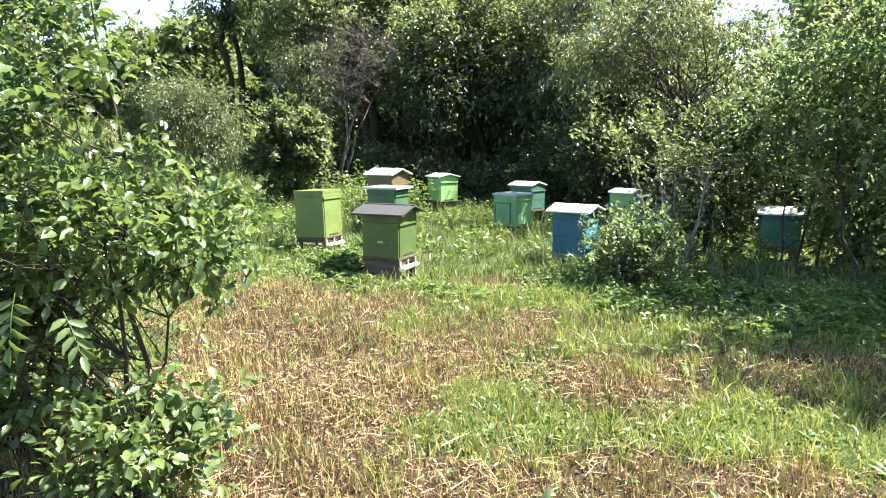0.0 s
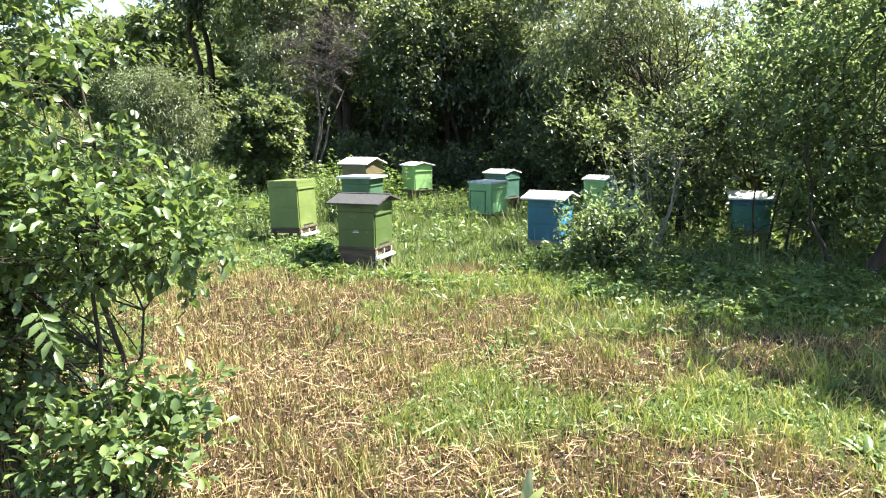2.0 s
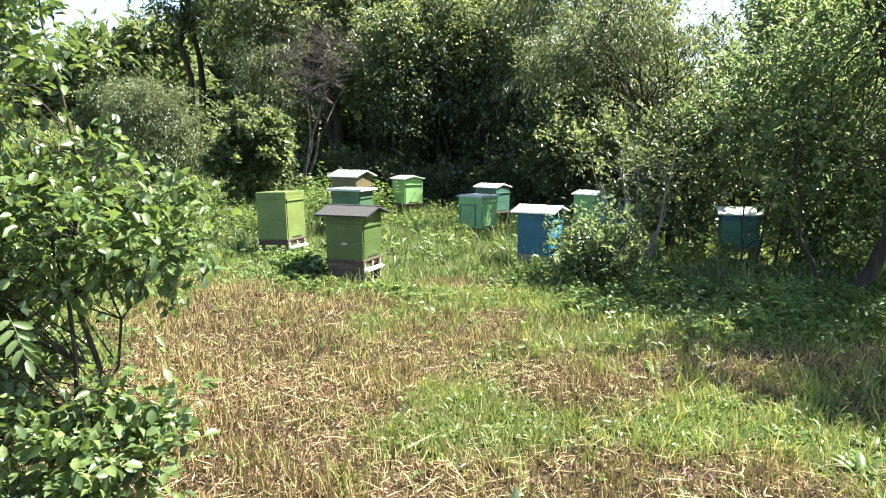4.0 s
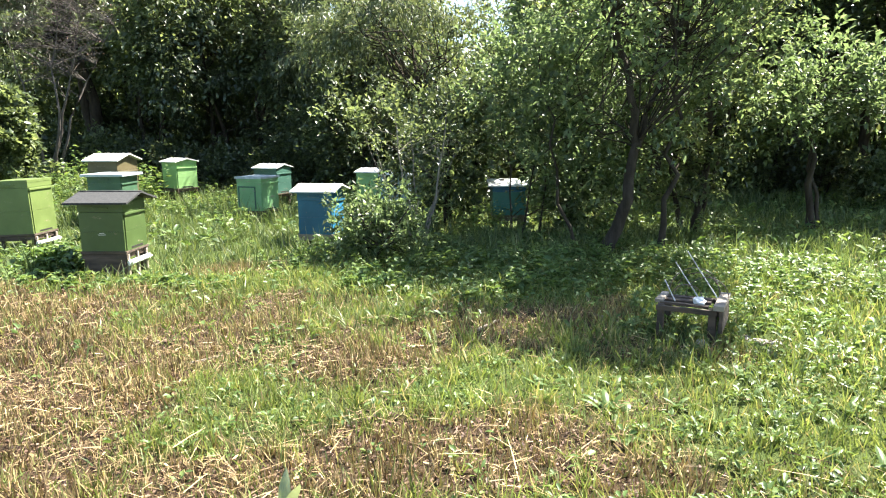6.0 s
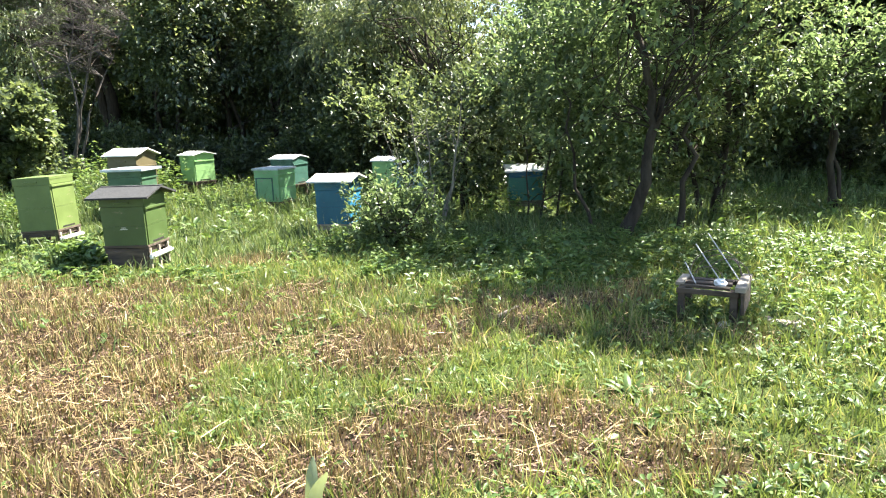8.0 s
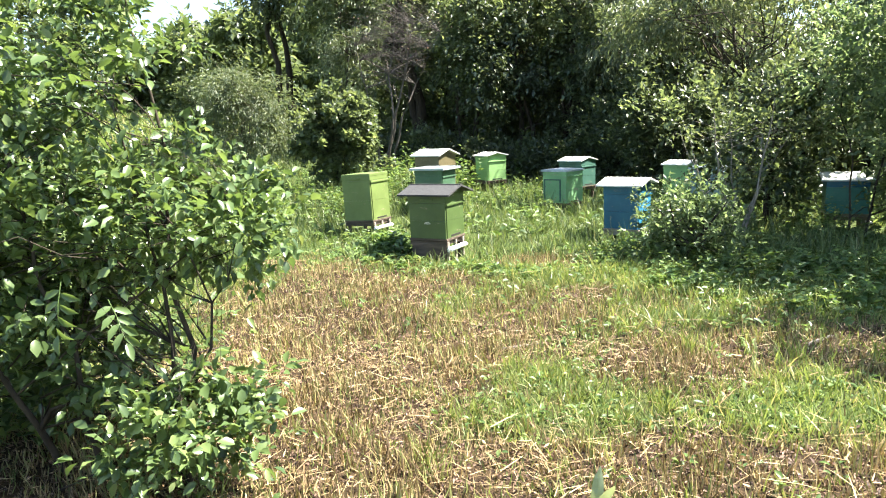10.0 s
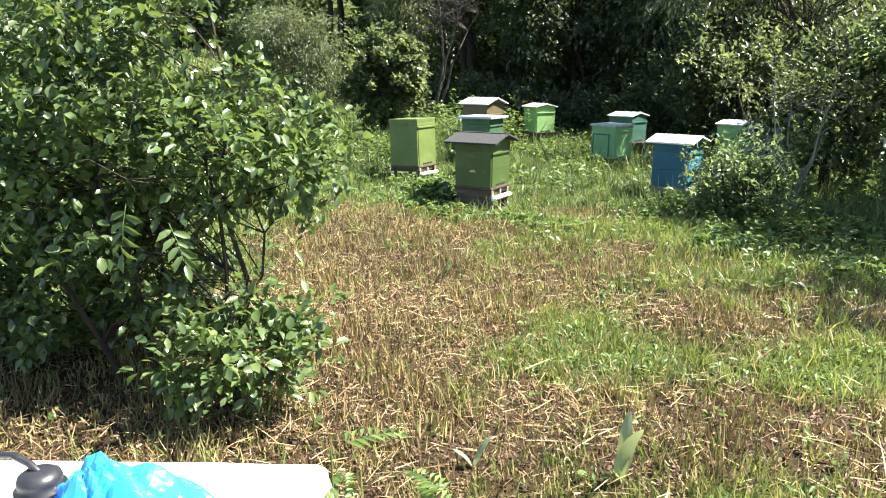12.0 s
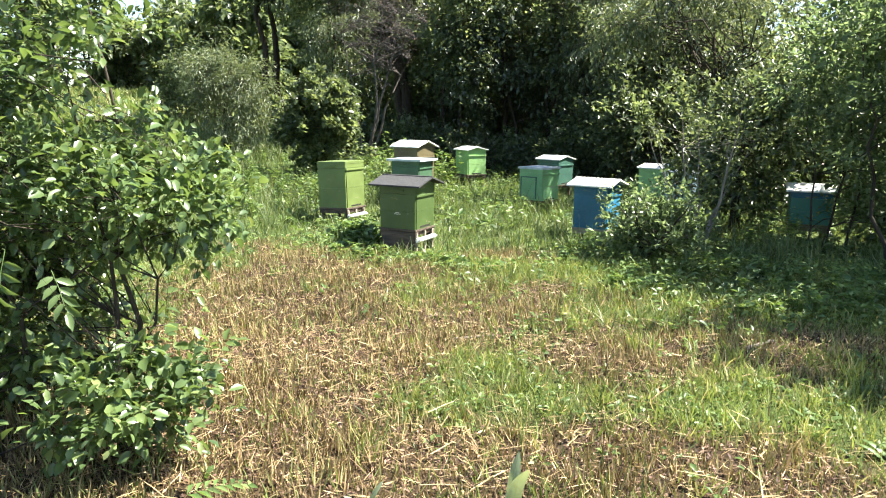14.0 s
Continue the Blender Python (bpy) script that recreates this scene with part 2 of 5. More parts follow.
M_STUBBLE = foliage("stubble_stem", ((0, (0.07, 0.042, 0.02)), (0.28, (0.19, 0.125, 0.05)), (0.6, (0.40, 0.29, 0.11)), (0.75, (0.27, 0.25, 0.07)), (1, (0.13, 0.18, 0.035))), 0.15, 0.55, 0.35, (1.1, 1, 0.7))
M_STRAW = foliage("straw", ((0, (0.10, 0.055, 0.025)), (0.45, (0.25, 0.16, 0.06)), (0.85, (0.43, 0.30, 0.12)), (1, (0.64, 0.49, 0.23))), 0.12, 0.55, 0.25, (1.1, 1, 0.7))
M_LITTER = foliage("dead_leaf", ((0, (0.035, 0.02, 0.014)), (0.6, (0.15, 0.08, 0.048)), (1, (0.30, 0.19, 0.12))), 0.12, 0.7, 0.3, (1.1, 0.9, 0.7))


def ground_material():
    m, nt, b = nodes("soil_and_turf")
    at = nt.nodes.new("ShaderNodeAttribute")
    at.attribute_name = "dry"
    fine, mid = noise_fac(nt, 26, 8, 0.7), noise_fac(nt, 3.0, 5, 0.6)
    turf = ramp(nt, fine, ((0.3, (0.025, 0.04, 0.011)), (0.5, (0.055, 0.082, 0.02)), (0.72, (0.11, 0.13, 0.04))))
    soil = ramp(nt, fine, ((0.28, (0.018, 0.012, 0.007)), (0.5, (0.05, 0.033, 0.018)), (0.75, (0.13, 0.088, 0.045))))
    turf2 = mix(nt, mid, turf, (0.075, 0.10, 0.026))
    add = nt.nodes.new("ShaderNodeMath")
    add.operation, add.use_clamp = "MULTIPLY_ADD", True
    nt.links.new(at.outputs["Fac"], add.inputs[0])
    add.inputs[1].default_value = 1.2
    off = nt.nodes.new("ShaderNodeMath")
    off.operation = "SUBTRACT"
    nt.links.new(mid, off.inputs[0])
    off.inputs[1].default_value = 0.5
    nt.links.new(off.outputs[0], add.inputs[2])
    nt.links.new(mix(nt, add.outputs[0], turf2, soil), b.inputs["Base Color"])
    b.inputs["Roughness"].default_value = 0.95
    b.inputs["Specular IOR Level"].default_value = 0.15
    bump(nt, b, fine, 0.9, 0.04)
    return m


M_GROUND = ground_material()


# ---- ground ----
def build_ground():
    radii = np.concatenate([np.arange(0.15, 9, 0.12), 9 * 1.045 ** np.arange(1, 100)])
    ang = np.linspace(0, 2 * np.pi, 180, endpoint=False)
    X = np.concatenate([[EX], (EX + radii[:, None] * np.sin(ang)).ravel()])
    Y = np.concatenate([[EY], (EY + radii[:, None] * np.cos(ang)).ravel()])
    V = np.stack([X, Y, gz(X, Y)], 1)
    n, k = len(ang), len(radii)
    i = (np.arange(k - 1)[:, None] * n + 1)
    j, j2 = np.arange(n)[None], ((np.arange(n) + 1) % n)[None]
    Q = np.stack([i + j2, i + j, i + n + j, i + n + j2], -1).reshape(-1, 4)
    T = np.stack([np.zeros(n, int), j2[0] + 1, j[0] + 1], -1)
    me = mesh_fast("ground", V, [Q, T], M_GROUND)
    a = me.attributes.new("dry", "FLOAT", "POINT")
    a.data.foreach_set("value", dry(X, Y).astype(np.float32))
    me.polygons.foreach_set("use_smooth", [True] * len(me.polygons))
    return tagged(new("ground", me), "grassy orchard ground with patches of mown dry stubble", "ground", kind="structure")


build_ground()


# ---- grass, straw and herbs on the ground ----
def scatter(n, d0, d1, az0=-66, az1=58, r=None):
    r = r or rng
    d = np.sqrt(r.uniform(d0 * d0, d1 * d1, n))
    a = np.radians(r.uniform(az0, az1, n))
    return EX + d * np.sin(a), EY + d * np.cos(a)


def upright(n, lean, r=None):
    r = r or rng
    D = np.stack([r.normal(0, lean, n), r.normal(0, lean, n), np.ones(n)], 1)
    return D


HIVES = ((-1.42, 7.64), (-2.95, 9.42), (-2.38, 10.96), (-2.74, 12.25), (-2.27, 14.9), (-0.49, 12.36), (-0.34, 13.65), (0.62, 9.07), (1.52, 13.3), (1.85, 12.2), (3.2, 9.75))


def clear_of_hives(x, y, gap=0.36):
    ok = np.ones(len(x), bool)
    for hx, hy in HIVES:
        ok &= (np.abs(x - hx) > gap) | (np.abs(y - hy) > gap)
    return ok


def stuff(name, sets, material, label, category):
    Vs, Fs, o = [], [], 0
    for v, f in sets:
        Vs.append(v), Fs.append(f + o)
        o += len(v)
    ob = new(name, mesh_fast(name, np.concatenate(Vs), [np.concatenate(Fs)], material))
    return tagged(ob, label, category, kind="stuff")


def blades(n, d0, d1, h0, h1, w, want, lean=0.35, az0=-66, az1=58):
    x, y = scatter(n, d0, d1, az0, az1)
    keep = rng.uniform(0, 1, n) < want(x, y)
    keep &= clear_of_hives(x, y)
    x, y = x[keep], y[keep]
    k = len(x)
    h = rng.uniform(h0, h1, k) * (0.75 + 0.5 * (np.sin(1.9 * x) * np.sin(2.3 * y) * 0.5 + 0.5))
    # two blades in five stand in tufts, some of them tall
    nt = max(1, k // 45)
    ti, tall = rng.integers(0, nt, k), rng.uniform(0.8, 1.5, nt)
    tuft = rng.uniform(0, 1, k) < 0.42
    x = np.where(tuft, x[ti] + rng.normal(0, 2.6 * w + 0.012, k), x)
    y = np.where(tuft, y[ti] + rng.normal(0, 2.6 * w + 0.012, k), y)
    h = np.where(tuft, h * tall[ti], h)
    P = np.stack([x, y, gz(x, y) - 0.008], 1)
    return leaves(P, upright(k, lean), h, np.full(k, w) * rng.uniform(0.7, 1.3, k), BLADE)


def green(x, y):
    return 1.0 - 0.87 * dry(x, y)


stuff("grass", [blades(44000, 1.6, 4.2, 0.04, 0.12, 0.0068, green, 0.5), blades(50000, 4.2, 7.2, 0.05, 0.15, 0.0092, green, 0.45),
                blades(9000, 0.3, 9, 0.05, 0.13, 0.014, green, 0.45, 58, 294), blades(3000, 0.3, 1.7, 0.04, 0.1, 0.007, green, 0.45), blades(24000, 24, 75, 0.25, 0.5, 0.07, green, 0.35, -52, -24)], M_GRASS, "short uneven green meadow grass", "grass")


stuff("meadow_grass", [blades(50000, 7.2, 12, 0.07, 0.2, 0.011, green, 0.4), blades(24000, 12, 24, 0.1, 0.28, 0.022, green, 0.35)], M_GRASS_TALL, "fresh green grass between the hives", "grass")


def tall_want(x, y):
    """Tall grass: round the stands, under the shrubs, on the slope beyond the thicket."""
    v = np.zeros(len(x))
    for k, (hx, hy) in enumerate(HIVES):
        v = np.maximum(v, (0.12 if k < 2 else 0.7) * np.exp(-((x - hx) ** 2 + (y - hy) ** 2) / 0.45))
    v = np.maximum(v, 0.85 * np.exp(-((x - 2.6) / 1.5) ** 2 - ((y - 8.0) / 0.8) ** 2))
    v = np.maximum(v, 0.95 * np.exp(-((x + 1.2) / 0.9) ** 2 - ((y - 13.2) / 0.9) ** 2))
    v = np.maximum(v, 0.8 * np.exp(-((x - 3.25) / 0.45) ** 2 - ((y - 4.6) / 0.4) ** 2))
    v = np.maximum(v, 0.6 * smooth(9.5, 12, y))
    v = np.maximum(v, 0.7 * smooth(-2.6, -4.2, x) * smooth(6, 7.5, y))
    v = np.maximum(v, 0.08 * smooth(4.3, 5.5, x) * smooth(4, 6, y))
    return v * (1 - dry(x, y))


stuff("tall_grass", [blades(9000, 3.8, 6, 0.1, 0.24, 0.006, tall_want, 0.3), blades(30000, 6, 11, 0.16, 0.36, 0.009, tall_want, 0.25), blades(60000, 10, 20, 0.16, 0.36, 0.011, tall_want, 0.25)],
      M_GRASS_TALL, "tall seeding grass between hives and shrubs", "grass")


def stubble():
    x, y = scatter(300000, 1.5, 8)
    clump = np.sin(23 * x + 9 * y) * np.sin(19 * y - 7 * x) + 0.8 * np.sin(9 * x + 3 * y + 1) * np.sin(7 * y - 2 * x) + 0.6 * np.sin(41 * x - 17 * y) * np.sin(37 * y + 11 * x)
    k = rng.uniform(0, 1, len(x)) < dry(x, y) * np.clip(0.55 + 0.5 * clump, 0.06, 1) + 0.02
    x, y = x[k], y[k]
    n = len(x)
    P = np.stack([x, y, gz(x, y) - 0.005], 1)
    return leaves(P, upright(n, 0.3), rng.uniform(0.03, 0.125, n) * (0.8 + 0.4 * np.sin(5 * x) * np.sin(4 * y)), rng.uniform(0.0035, 0.0075, n), STRIP)


stuff("stubble", [stubble()], M_STUBBLE, "short tan stubble of mown weeds", "stubble")


def straw(n, d0, d1, L0, L1, w0, w1, z1):
    x, y = scatter(n, d0, d1)
    k = rng.uniform(0, 1, n) < dry(x, y) ** 1.2 * (0.6 + 0.4 * np.sin(3.3 * x + 1) * np.sin(4.4 * y)) + 0.02
    x, y = x[k], y[k]
    m = len(x)
    P = np.stack([x, y, gz(x, y) + rng.uniform(0.0, z1, m)], 1)
    a = rng.uniform(0, 2 * np.pi, m)
    D = np.stack([np.cos(a), np.sin(a), rng.normal(0, 0.16, m)], 1)
    return leaves(P, D, rng.uniform(L0, L1, m) * rng.uniform(0.5, 1, m), rng.uniform(w0, w1, m), STRIP, np.array([0, 0, 1.0]))


stuff("straw", [straw(24000, 1.5, 4.6, 0.04, 0.18, 0.0018, 0.004, 0.06), straw(24000, 3.8, 9, 0.06, 0.22, 0.0028, 0.0055, 0.07), straw(500, 1.5, 6.5, 0.2, 0.38, 0.003, 0.006, 0.08), straw(5000, 1.5, 6, 0.03, 0.08, 0.006, 0.012, 0.04)],
      M_STRAW, "dry cut straw lying in loose swathes", "straw")


def litter():
    x, y = scatter(60000, 1.5, 7)
    k = rng.uniform(0, 1, len(x)) < dry(x, y)
    x, y = x[k], y[k]
    m = len(x)
    P = np.stack([x, y, gz(x, y) + rng.uniform(0, 0.02, m)], 1)
    D = np.stack([rng.normal(0, 1, m), rng.normal(0, 1, m), rng.normal(0, 0.3, m)], 1)
    return leaves(P, D, rng.uniform(0.012, 0.035, m), rng.uniform(0.006, 0.018, m), DIAMOND, np.array([0, 0, 1.0]))


stuff("leaf_litter", [litter()], M_LITTER, "withered brown weed leaves among the stubble", "litter")


def herb_leaves(n, d0, d1, L, want, z1):
    """Broad small leaves of clover, plantain and dandelion, in tufts."""
    tx, ty = scatter(n // 7, d0, d1)
    k = (rng.uniform(0, 1, len(tx)) < want(tx, ty)) & clear_of_hives(tx, ty, 0.3)
    tx, ty = np.repeat(tx[k], 7), np.repeat(ty[k], 7)
    m = len(tx)
    a = rng.uniform(0, 2 * np.pi, m)
    x, y = tx + np.cos(a) * L * 0.5, ty + np.sin(a) * L * 0.5
    P = np.stack([x, y, gz(x, y) + rng.uniform(0.005, z1, m)], 1)
    D = np.stack([np.cos(a), np.sin(a), rng.uniform(-0.1, 0.9, m)], 1)
    s = L * rng.uniform(0.5, 1.25, m)
    return leaves(P, D, s, s * rng.uniform(0.3, 0.6, m), OVATE, np.array([0, 0, 1.0]))


def green_patchy(x, y):
    return (1.0 - 0.93 * dry(x, y)) * (0.35 + 0.65 * (np.sin(2.1 * x + 0.4) * np.sin(1.7 * y + 1) > -0.1)) * (0.55 + 0.45 * smooth(0.8, 2.2, x))


stuff("meadow_herbs", [herb_leaves(15000, 1.6, 4.5, 0.042, green_patchy, 0.06), herb_leaves(22000, 4.5, 8, 0.06, green_patchy, 0.09), herb_leaves(13000, 8, 15, 0.11, green_patchy, 0.14)],
      M_HERB, "low broad-leaved clover, plantain and dandelion", "herbs")


def herb_clump(x, y, r, h, n, L):
    """A leafy weed clump: leaves up along thin stems."""
    k = max(3, n // 14)
    a, q = rng.uniform(0, 2 * np.pi, k), np.sqrt(rng.uniform(0, 1, k)) * r
    sx, sy, sh = x + q * np.cos(a), y + q * np.sin(a), h * rng.uniform(0.55, 1.1, k) * (1 - 0.35 * q / r)
    i = rng.integers(0, k, n)
    u = rng.uniform(0.15, 1, n)
    b = rng.uniform(0, 2 * np.pi, n)
    P = np.stack([sx[i] + np.cos(a[i]) * u * 0.12 * h, sy[i] + np.sin(a[i]) * u * 0.12 * h, gz(sx[i], sy[i]) + u * sh[i]], 1)
    D = np.stack([np.cos(b), np.sin(b), rng.uniform(-0.3, 0.6, n)], 1)
    s = L * rng.uniform(0.6, 1.25, n) * (1.15 - 0.4 * u)
    return leaves(P, D, s, s * rng.uniform(0.35, 0.55, n), OVATE if y < 9 else DIAMOND, np.array([0, 0, 1.0]))


clumps = [herb_clump(x, y, r, h, n, L) for x, y, r, h, n, L in (
    (-1.95, 7.75, 0.32, 0.34, 260, 0.11), (-2.2, 8.1, 0.35, 0.28, 220, 0.10), (-1.9, 7.2, 0.25, 0.15, 130, 0.08), (-2.6, 8.6, 0.4, 0.22, 220, 0.08),
    (0.7, 7.75, 0.4, 0.3, 340, 0.07), (0.8, 8.0, 0.4, 0.34, 340, 0.07), (1.7, 7.3, 0.5, 0.3, 420, 0.06), (2.3, 6.9, 0.55, 0.3, 460, 0.06), (3.0, 6.7, 0.55, 0.32, 460, 0.06), (3.6, 6.5, 0.5, 0.3, 420, 0.06),
    (1.2, 6.9, 0.4, 0.2, 300, 0.06), (4.4, 6.3, 0.5, 0.35, 380, 0.07), (3.9, 5.4, 0.4, 0.3, 300, 0.06), (4.8, 5.6, 0.5, 0.3, 340, 0.07), (-4.0, 10.8, 0.6, 0.6, 460, 0.09), (-3.3, 10.6, 0.4, 0.7, 380, 0.08),
    (-3.6, 12.0, 0.5, 0.8, 420, 0.09), (-4.6, 9.6, 0.6, 0.4, 360, 0.08), (-5.2, 11.2, 0.8, 0.5, 460, 0.1), (5.6, 8.2, 0.5, 0.4, 320, 0.08), (2.0, 10.5, 0.5, 0.5, 300, 0.08), (2.6, 9.2, 0.4, 0.5, 300, 0.07), (3.9, 9.3, 0.4, 0.5, 300, 0.07), (3.15, 9.2, 0.3, 0.34, 220, 0.07), (2.75, 8.9, 0.3, 0.6, 220, 0.07))]
for i in range(22):
    cx, cy = rng.uniform(1.0, 4.2), rng.uniform(5.9, 7.6)
    clumps.append(herb_clump(cx, cy, 0.32, rng.uniform(0.16, 0.36), 190, 0.085))
for i in range(16):
    cx, cy = rng.uniform(-2.6, 0.4), rng.uniform(6.7, 8.0)
    if math.hypot(cx + 0.2, cy - 7.5) < 0.6:
        cx, cy = cx - 0.9, 6.9
    clumps.append(herb_clump(cx, cy, 0.25, rng.uniform(0.08, 0.18), 110, 0.08) if (cx + 1.42) ** 2 + (cy - 7.64) ** 2 > 0.5 else herb_clump(-2.1, 7.9, 0.3, 0.25, 100, 0.1))
for i in range(44):
    cx, cy = scatter(1, 10.5, 17, -38, 10)
    clumps.append(herb_clump(float(cx[0]), float(cy[0]), 0.45, rng.uniform(0.2, 0.55), 160, 0.1))
for i in range(26):
    cx, cy = scatter(1, 4.6, 10, 22, 46)
    clumps.append(herb_clump(float(cx[0]), float(cy[0]), 0.3, rng.uniform(0.1, 0.25), 130, 0.07))
for i in range(26):
    cx, cy = scatter(1, 14.5, 20, -20, 12)
    clumps.append(herb_clump(float(cx[0]), float(cy[0]), 0.7, rng.uniform(0.5, 1.0), 260, 0.13))
stuff("undergrowth", clumps, M_HERB, "leafy nettles and weeds round hives and shrubs", "weeds")


# ---- trees and shrubs ----
def grow(name, x, y, label, category, stems, blobs, n_clump, n_leaf, L, leaf_mat, bark_mat, shape=DIAMOND, ratio=0.5, sigma=0.22, hang=0.0, seed=1, twig=0.012, group="", top_in=0.15, every=3, bow=0.3):
    """A woody plant. stems: (dx, dy, height, base radius, lean x, lean y[, start height, taper]); blobs: crown volumes (dx, dy, z, rx, ry, rz, weight)."""
    r = np.random.default_rng(seed)
    z0 = float(gz(x, y)) - 0.03
    ob = thing(name, x, y, z0)
    paths = []
    for dx, dy, h, rad, lx, ly, *rest in stems:
        zs, taper = rest or (0, 0.8)
        P = curve_pts((dx, dy, zs), (dx + lx, dy + ly, h), 9, 0.08 if rest else 0.05, 0.03 if rest else 0.02, r)
        R = rad * (1 - taper * np.linspace(0, 1, 9)) * (1 + (0.35 if zs == 0 else 0.1) * np.exp(-np.linspace(0, 9, 9)))
        V, Q = tube_np(P, R, 8)
        me = mesh_fast("trunk", V, [Q], bark_mat)
        me.polygons.foreach_set("use_smooth", [True] * len(me.polygons))
        child("trunk" if rad > 0.025 else "stem", me, ob)
        paths.append((P, R))
    w = np.array([b[6] for b in blobs], float)
    which = r.choice(len(blobs), n_clump, p=w / w.sum())
    B = np.array([b[:6] for b in blobs])[which]
    U = r.normal(0, 1, (n_clump, 3))
    U /= np.linalg.norm(U, axis=1)[:, None]
    q = r.uniform(top_in, 1, (n_clump, 1)) ** 0.5 * (1 + 0.16 * r.normal(0, 1, (n_clump, 1)))
    C = B[:, :3] + U * B[:, 3:6] * q
    C[:, 2] = np.maximum(C[:, 2], 0.06)
    tubes, limbs = [], []
    for i, c in enumerate(C):
        P, R = paths[r.integers(0, len(paths))] if len(paths) > 1 else paths[0]
        d = np.linalg.norm(P - c, axis=1) + np.where(P[:, 2] > c[2] - 0.05, 2.5, 0)
        k = int(np.argmin(d))
        if i % every == 0 or len(C) < 60:
            pts = curve_pts(P[k], c, 6, bow, bow * 0.23, r)
            rad = min(R[k] * 0.5, twig * 1.8)
            (limbs if i % 14 == 0 else tubes).append((pts, rad))
    for pts, rad in limbs[:6]:
        V, Q = tube_np(pts, rad * 1.7 * np.linspace(1, 0.25, 6), 6)
        child("limb", mesh_fast("limb", V, [Q], bark_mat), ob)
    tubes += limbs[6:]
    if tubes:
        V, F = join_tubes([tube_np(p, a * np.linspace(1, 0.3, 6), 4) for p, a in tubes])
        child("twigwork", mesh_fast("twigwork", V, F, bark_mat), ob, kind="stuff")
    if n_leaf:
        i = r.integers(0, n_clump, n_leaf)
        size = r.uniform(0.55, 1.25, n_clump)
        # each clump is a bunch of shoots that reach outwards, with leaves all along them
        S = (U * 0.75)[:, None] + r.normal(0, 0.75, (n_clump, 7, 3))
        S[..., 2] += 0.3 - 1.3 * hang
        S /= np.linalg.norm(S, axis=2)[..., None]
        S *= r.uniform(0.55, 1.35, (n_clump, 7, 1))
        S = S[i, r.integers(0, 7, n_leaf)]
        t = r.uniform(0, 1, n_leaf)[:, None] ** 0.8
        P = C[i] + S * t * (sigma * 2.5 * size[i])[:, None] + r.normal(0, sigma * 0.24, (n_leaf, 3))
        P[:, 2] -= 0.35 * sigma * t[:, 0] ** 2
        P[:, 2] = np.maximum(P[:, 2], 0.03)
        D = S * 0.8 + r.normal(0, 0.65, (n_leaf, 3))
        D[:, 2] -= hang
        s = L * 1.22 * r.uniform(0.5, 1.25, n_leaf)
        V, F = leaves(P, D, s, s * ratio * r.uniform(0.8, 1.2, n_leaf), shape, np.array([0.15, 0.0, 0.9]) * 0.9, r)
        child("foliage", mesh_fast("foliage", V, [F], leaf_mat), ob, kind="stuff")
    return tagged(ob, label, category, group)


def tree(az, d, h, spread, base, label, mat_leaf, n_clump=150, n_leaf=13000, L=0.13, seed=1, lean=(0, 0), rad=0.13, ratio=0.55, shape=DIAMOND, sigma=0.3, hang=0.2, stems=2, group="trees of the thicket", name="tree", squash=1.0):
    x, y = spot(az, d)
    r = np.random.default_rng(seed + 500)
    if d < 24:
        L = L * 0.9
    st = []
    for i in range(stems):
        st.append((r.uniform(-0.3, 0.3) * (i > 0), r.uniform(-0.3, 0.3) * (i > 0), h * r.uniform(0.72, 0.86), rad * r.uniform(0.7, 1.0), lean[0] + r.uniform(-0.5, 0.5), lean[1] + r.uniform(-0.4, 0.4)))
    mid = (h + base) / 2
    blobs = [(lean[0] * 0.7, lean[1] * 0.7, mid, spread * 0.85, spread * 0.85 * squash, (h - base) / 2 * 0.9, 2.2)]
    for i in range(8):
        a = r.uniform(0, 2 * np.pi)
        blobs.append((lean[0] * 0.7 + math.cos(a) * spread * 0.75, lean[1] * 0.7 + math.sin(a) * spread * 0.75 * squash, r.uniform(base + 0.12 * (h - base), h * 0.97), spread * r.uniform(0.25, 0.5), spread * 0.4, (h - base) * r.uniform(0.08, 0.2), 0.6))
    return grow(name, x, y, label, "tree", st, blobs, n_clump, n_leaf, L, mat_leaf, M_BARK, shape, ratio, sigma, hang, seed, 0.02, group)


# the thicket behind the hives, from the open field round to the right
tree(-27.2, 24, 8.6, 2.2, 3.6, "dark-crowned willow with bare forked trunk behind shrubs", M_LEAF_GREY, 130, 13000, 0.16, 11, (-0.8, 0), 0.16, 0.35, NARROW)
tree(-23.5, 26, 9.2, 2.5, 3.2, "tall dark-crowned willow behind the hives", M_LEAF_GREY, 150, 17000, 0.16, 12, (0.4, 0), 0.18, 0.35, NARROW)
tree(-22.6, 19.5, 5.4, 0.85, 1.8, "slender pale green sapling in front of dark trees", M_LEAF_SILVER, 70, 7000, 0.09, 13, (0, 0), 0.06, 0.3, NARROW, 0.2, 0.5, 1)
tree(-17.0, 21.5, 7.9, 2.5, 2.6, "leaning forked tree with dark trunk behind hives", M_LEAF_MID, 190, 24000, 0.15, 14, (-1.6, 0), 0.2, 0.4, NARROW)
tree(-14.0, 22.5, 8.2, 2.5, 2.0, "leafy dark green tree behind the hives", M_LEAF_MID, 190, 17000, 0.15, 15)
tree(-9.5, 22.5, 8.2, 2.6, 1.6, "leafy dark green tree behind the hives", M_LEAF_OLIVE, 190, 16000, 0.15, 16)
tree(-4.6, 22.0, 8.1, 2.5, 1.4, "leafy dark green tree behind the hives", M_LEAF_MID, 190, 18000, 0.15, 17)
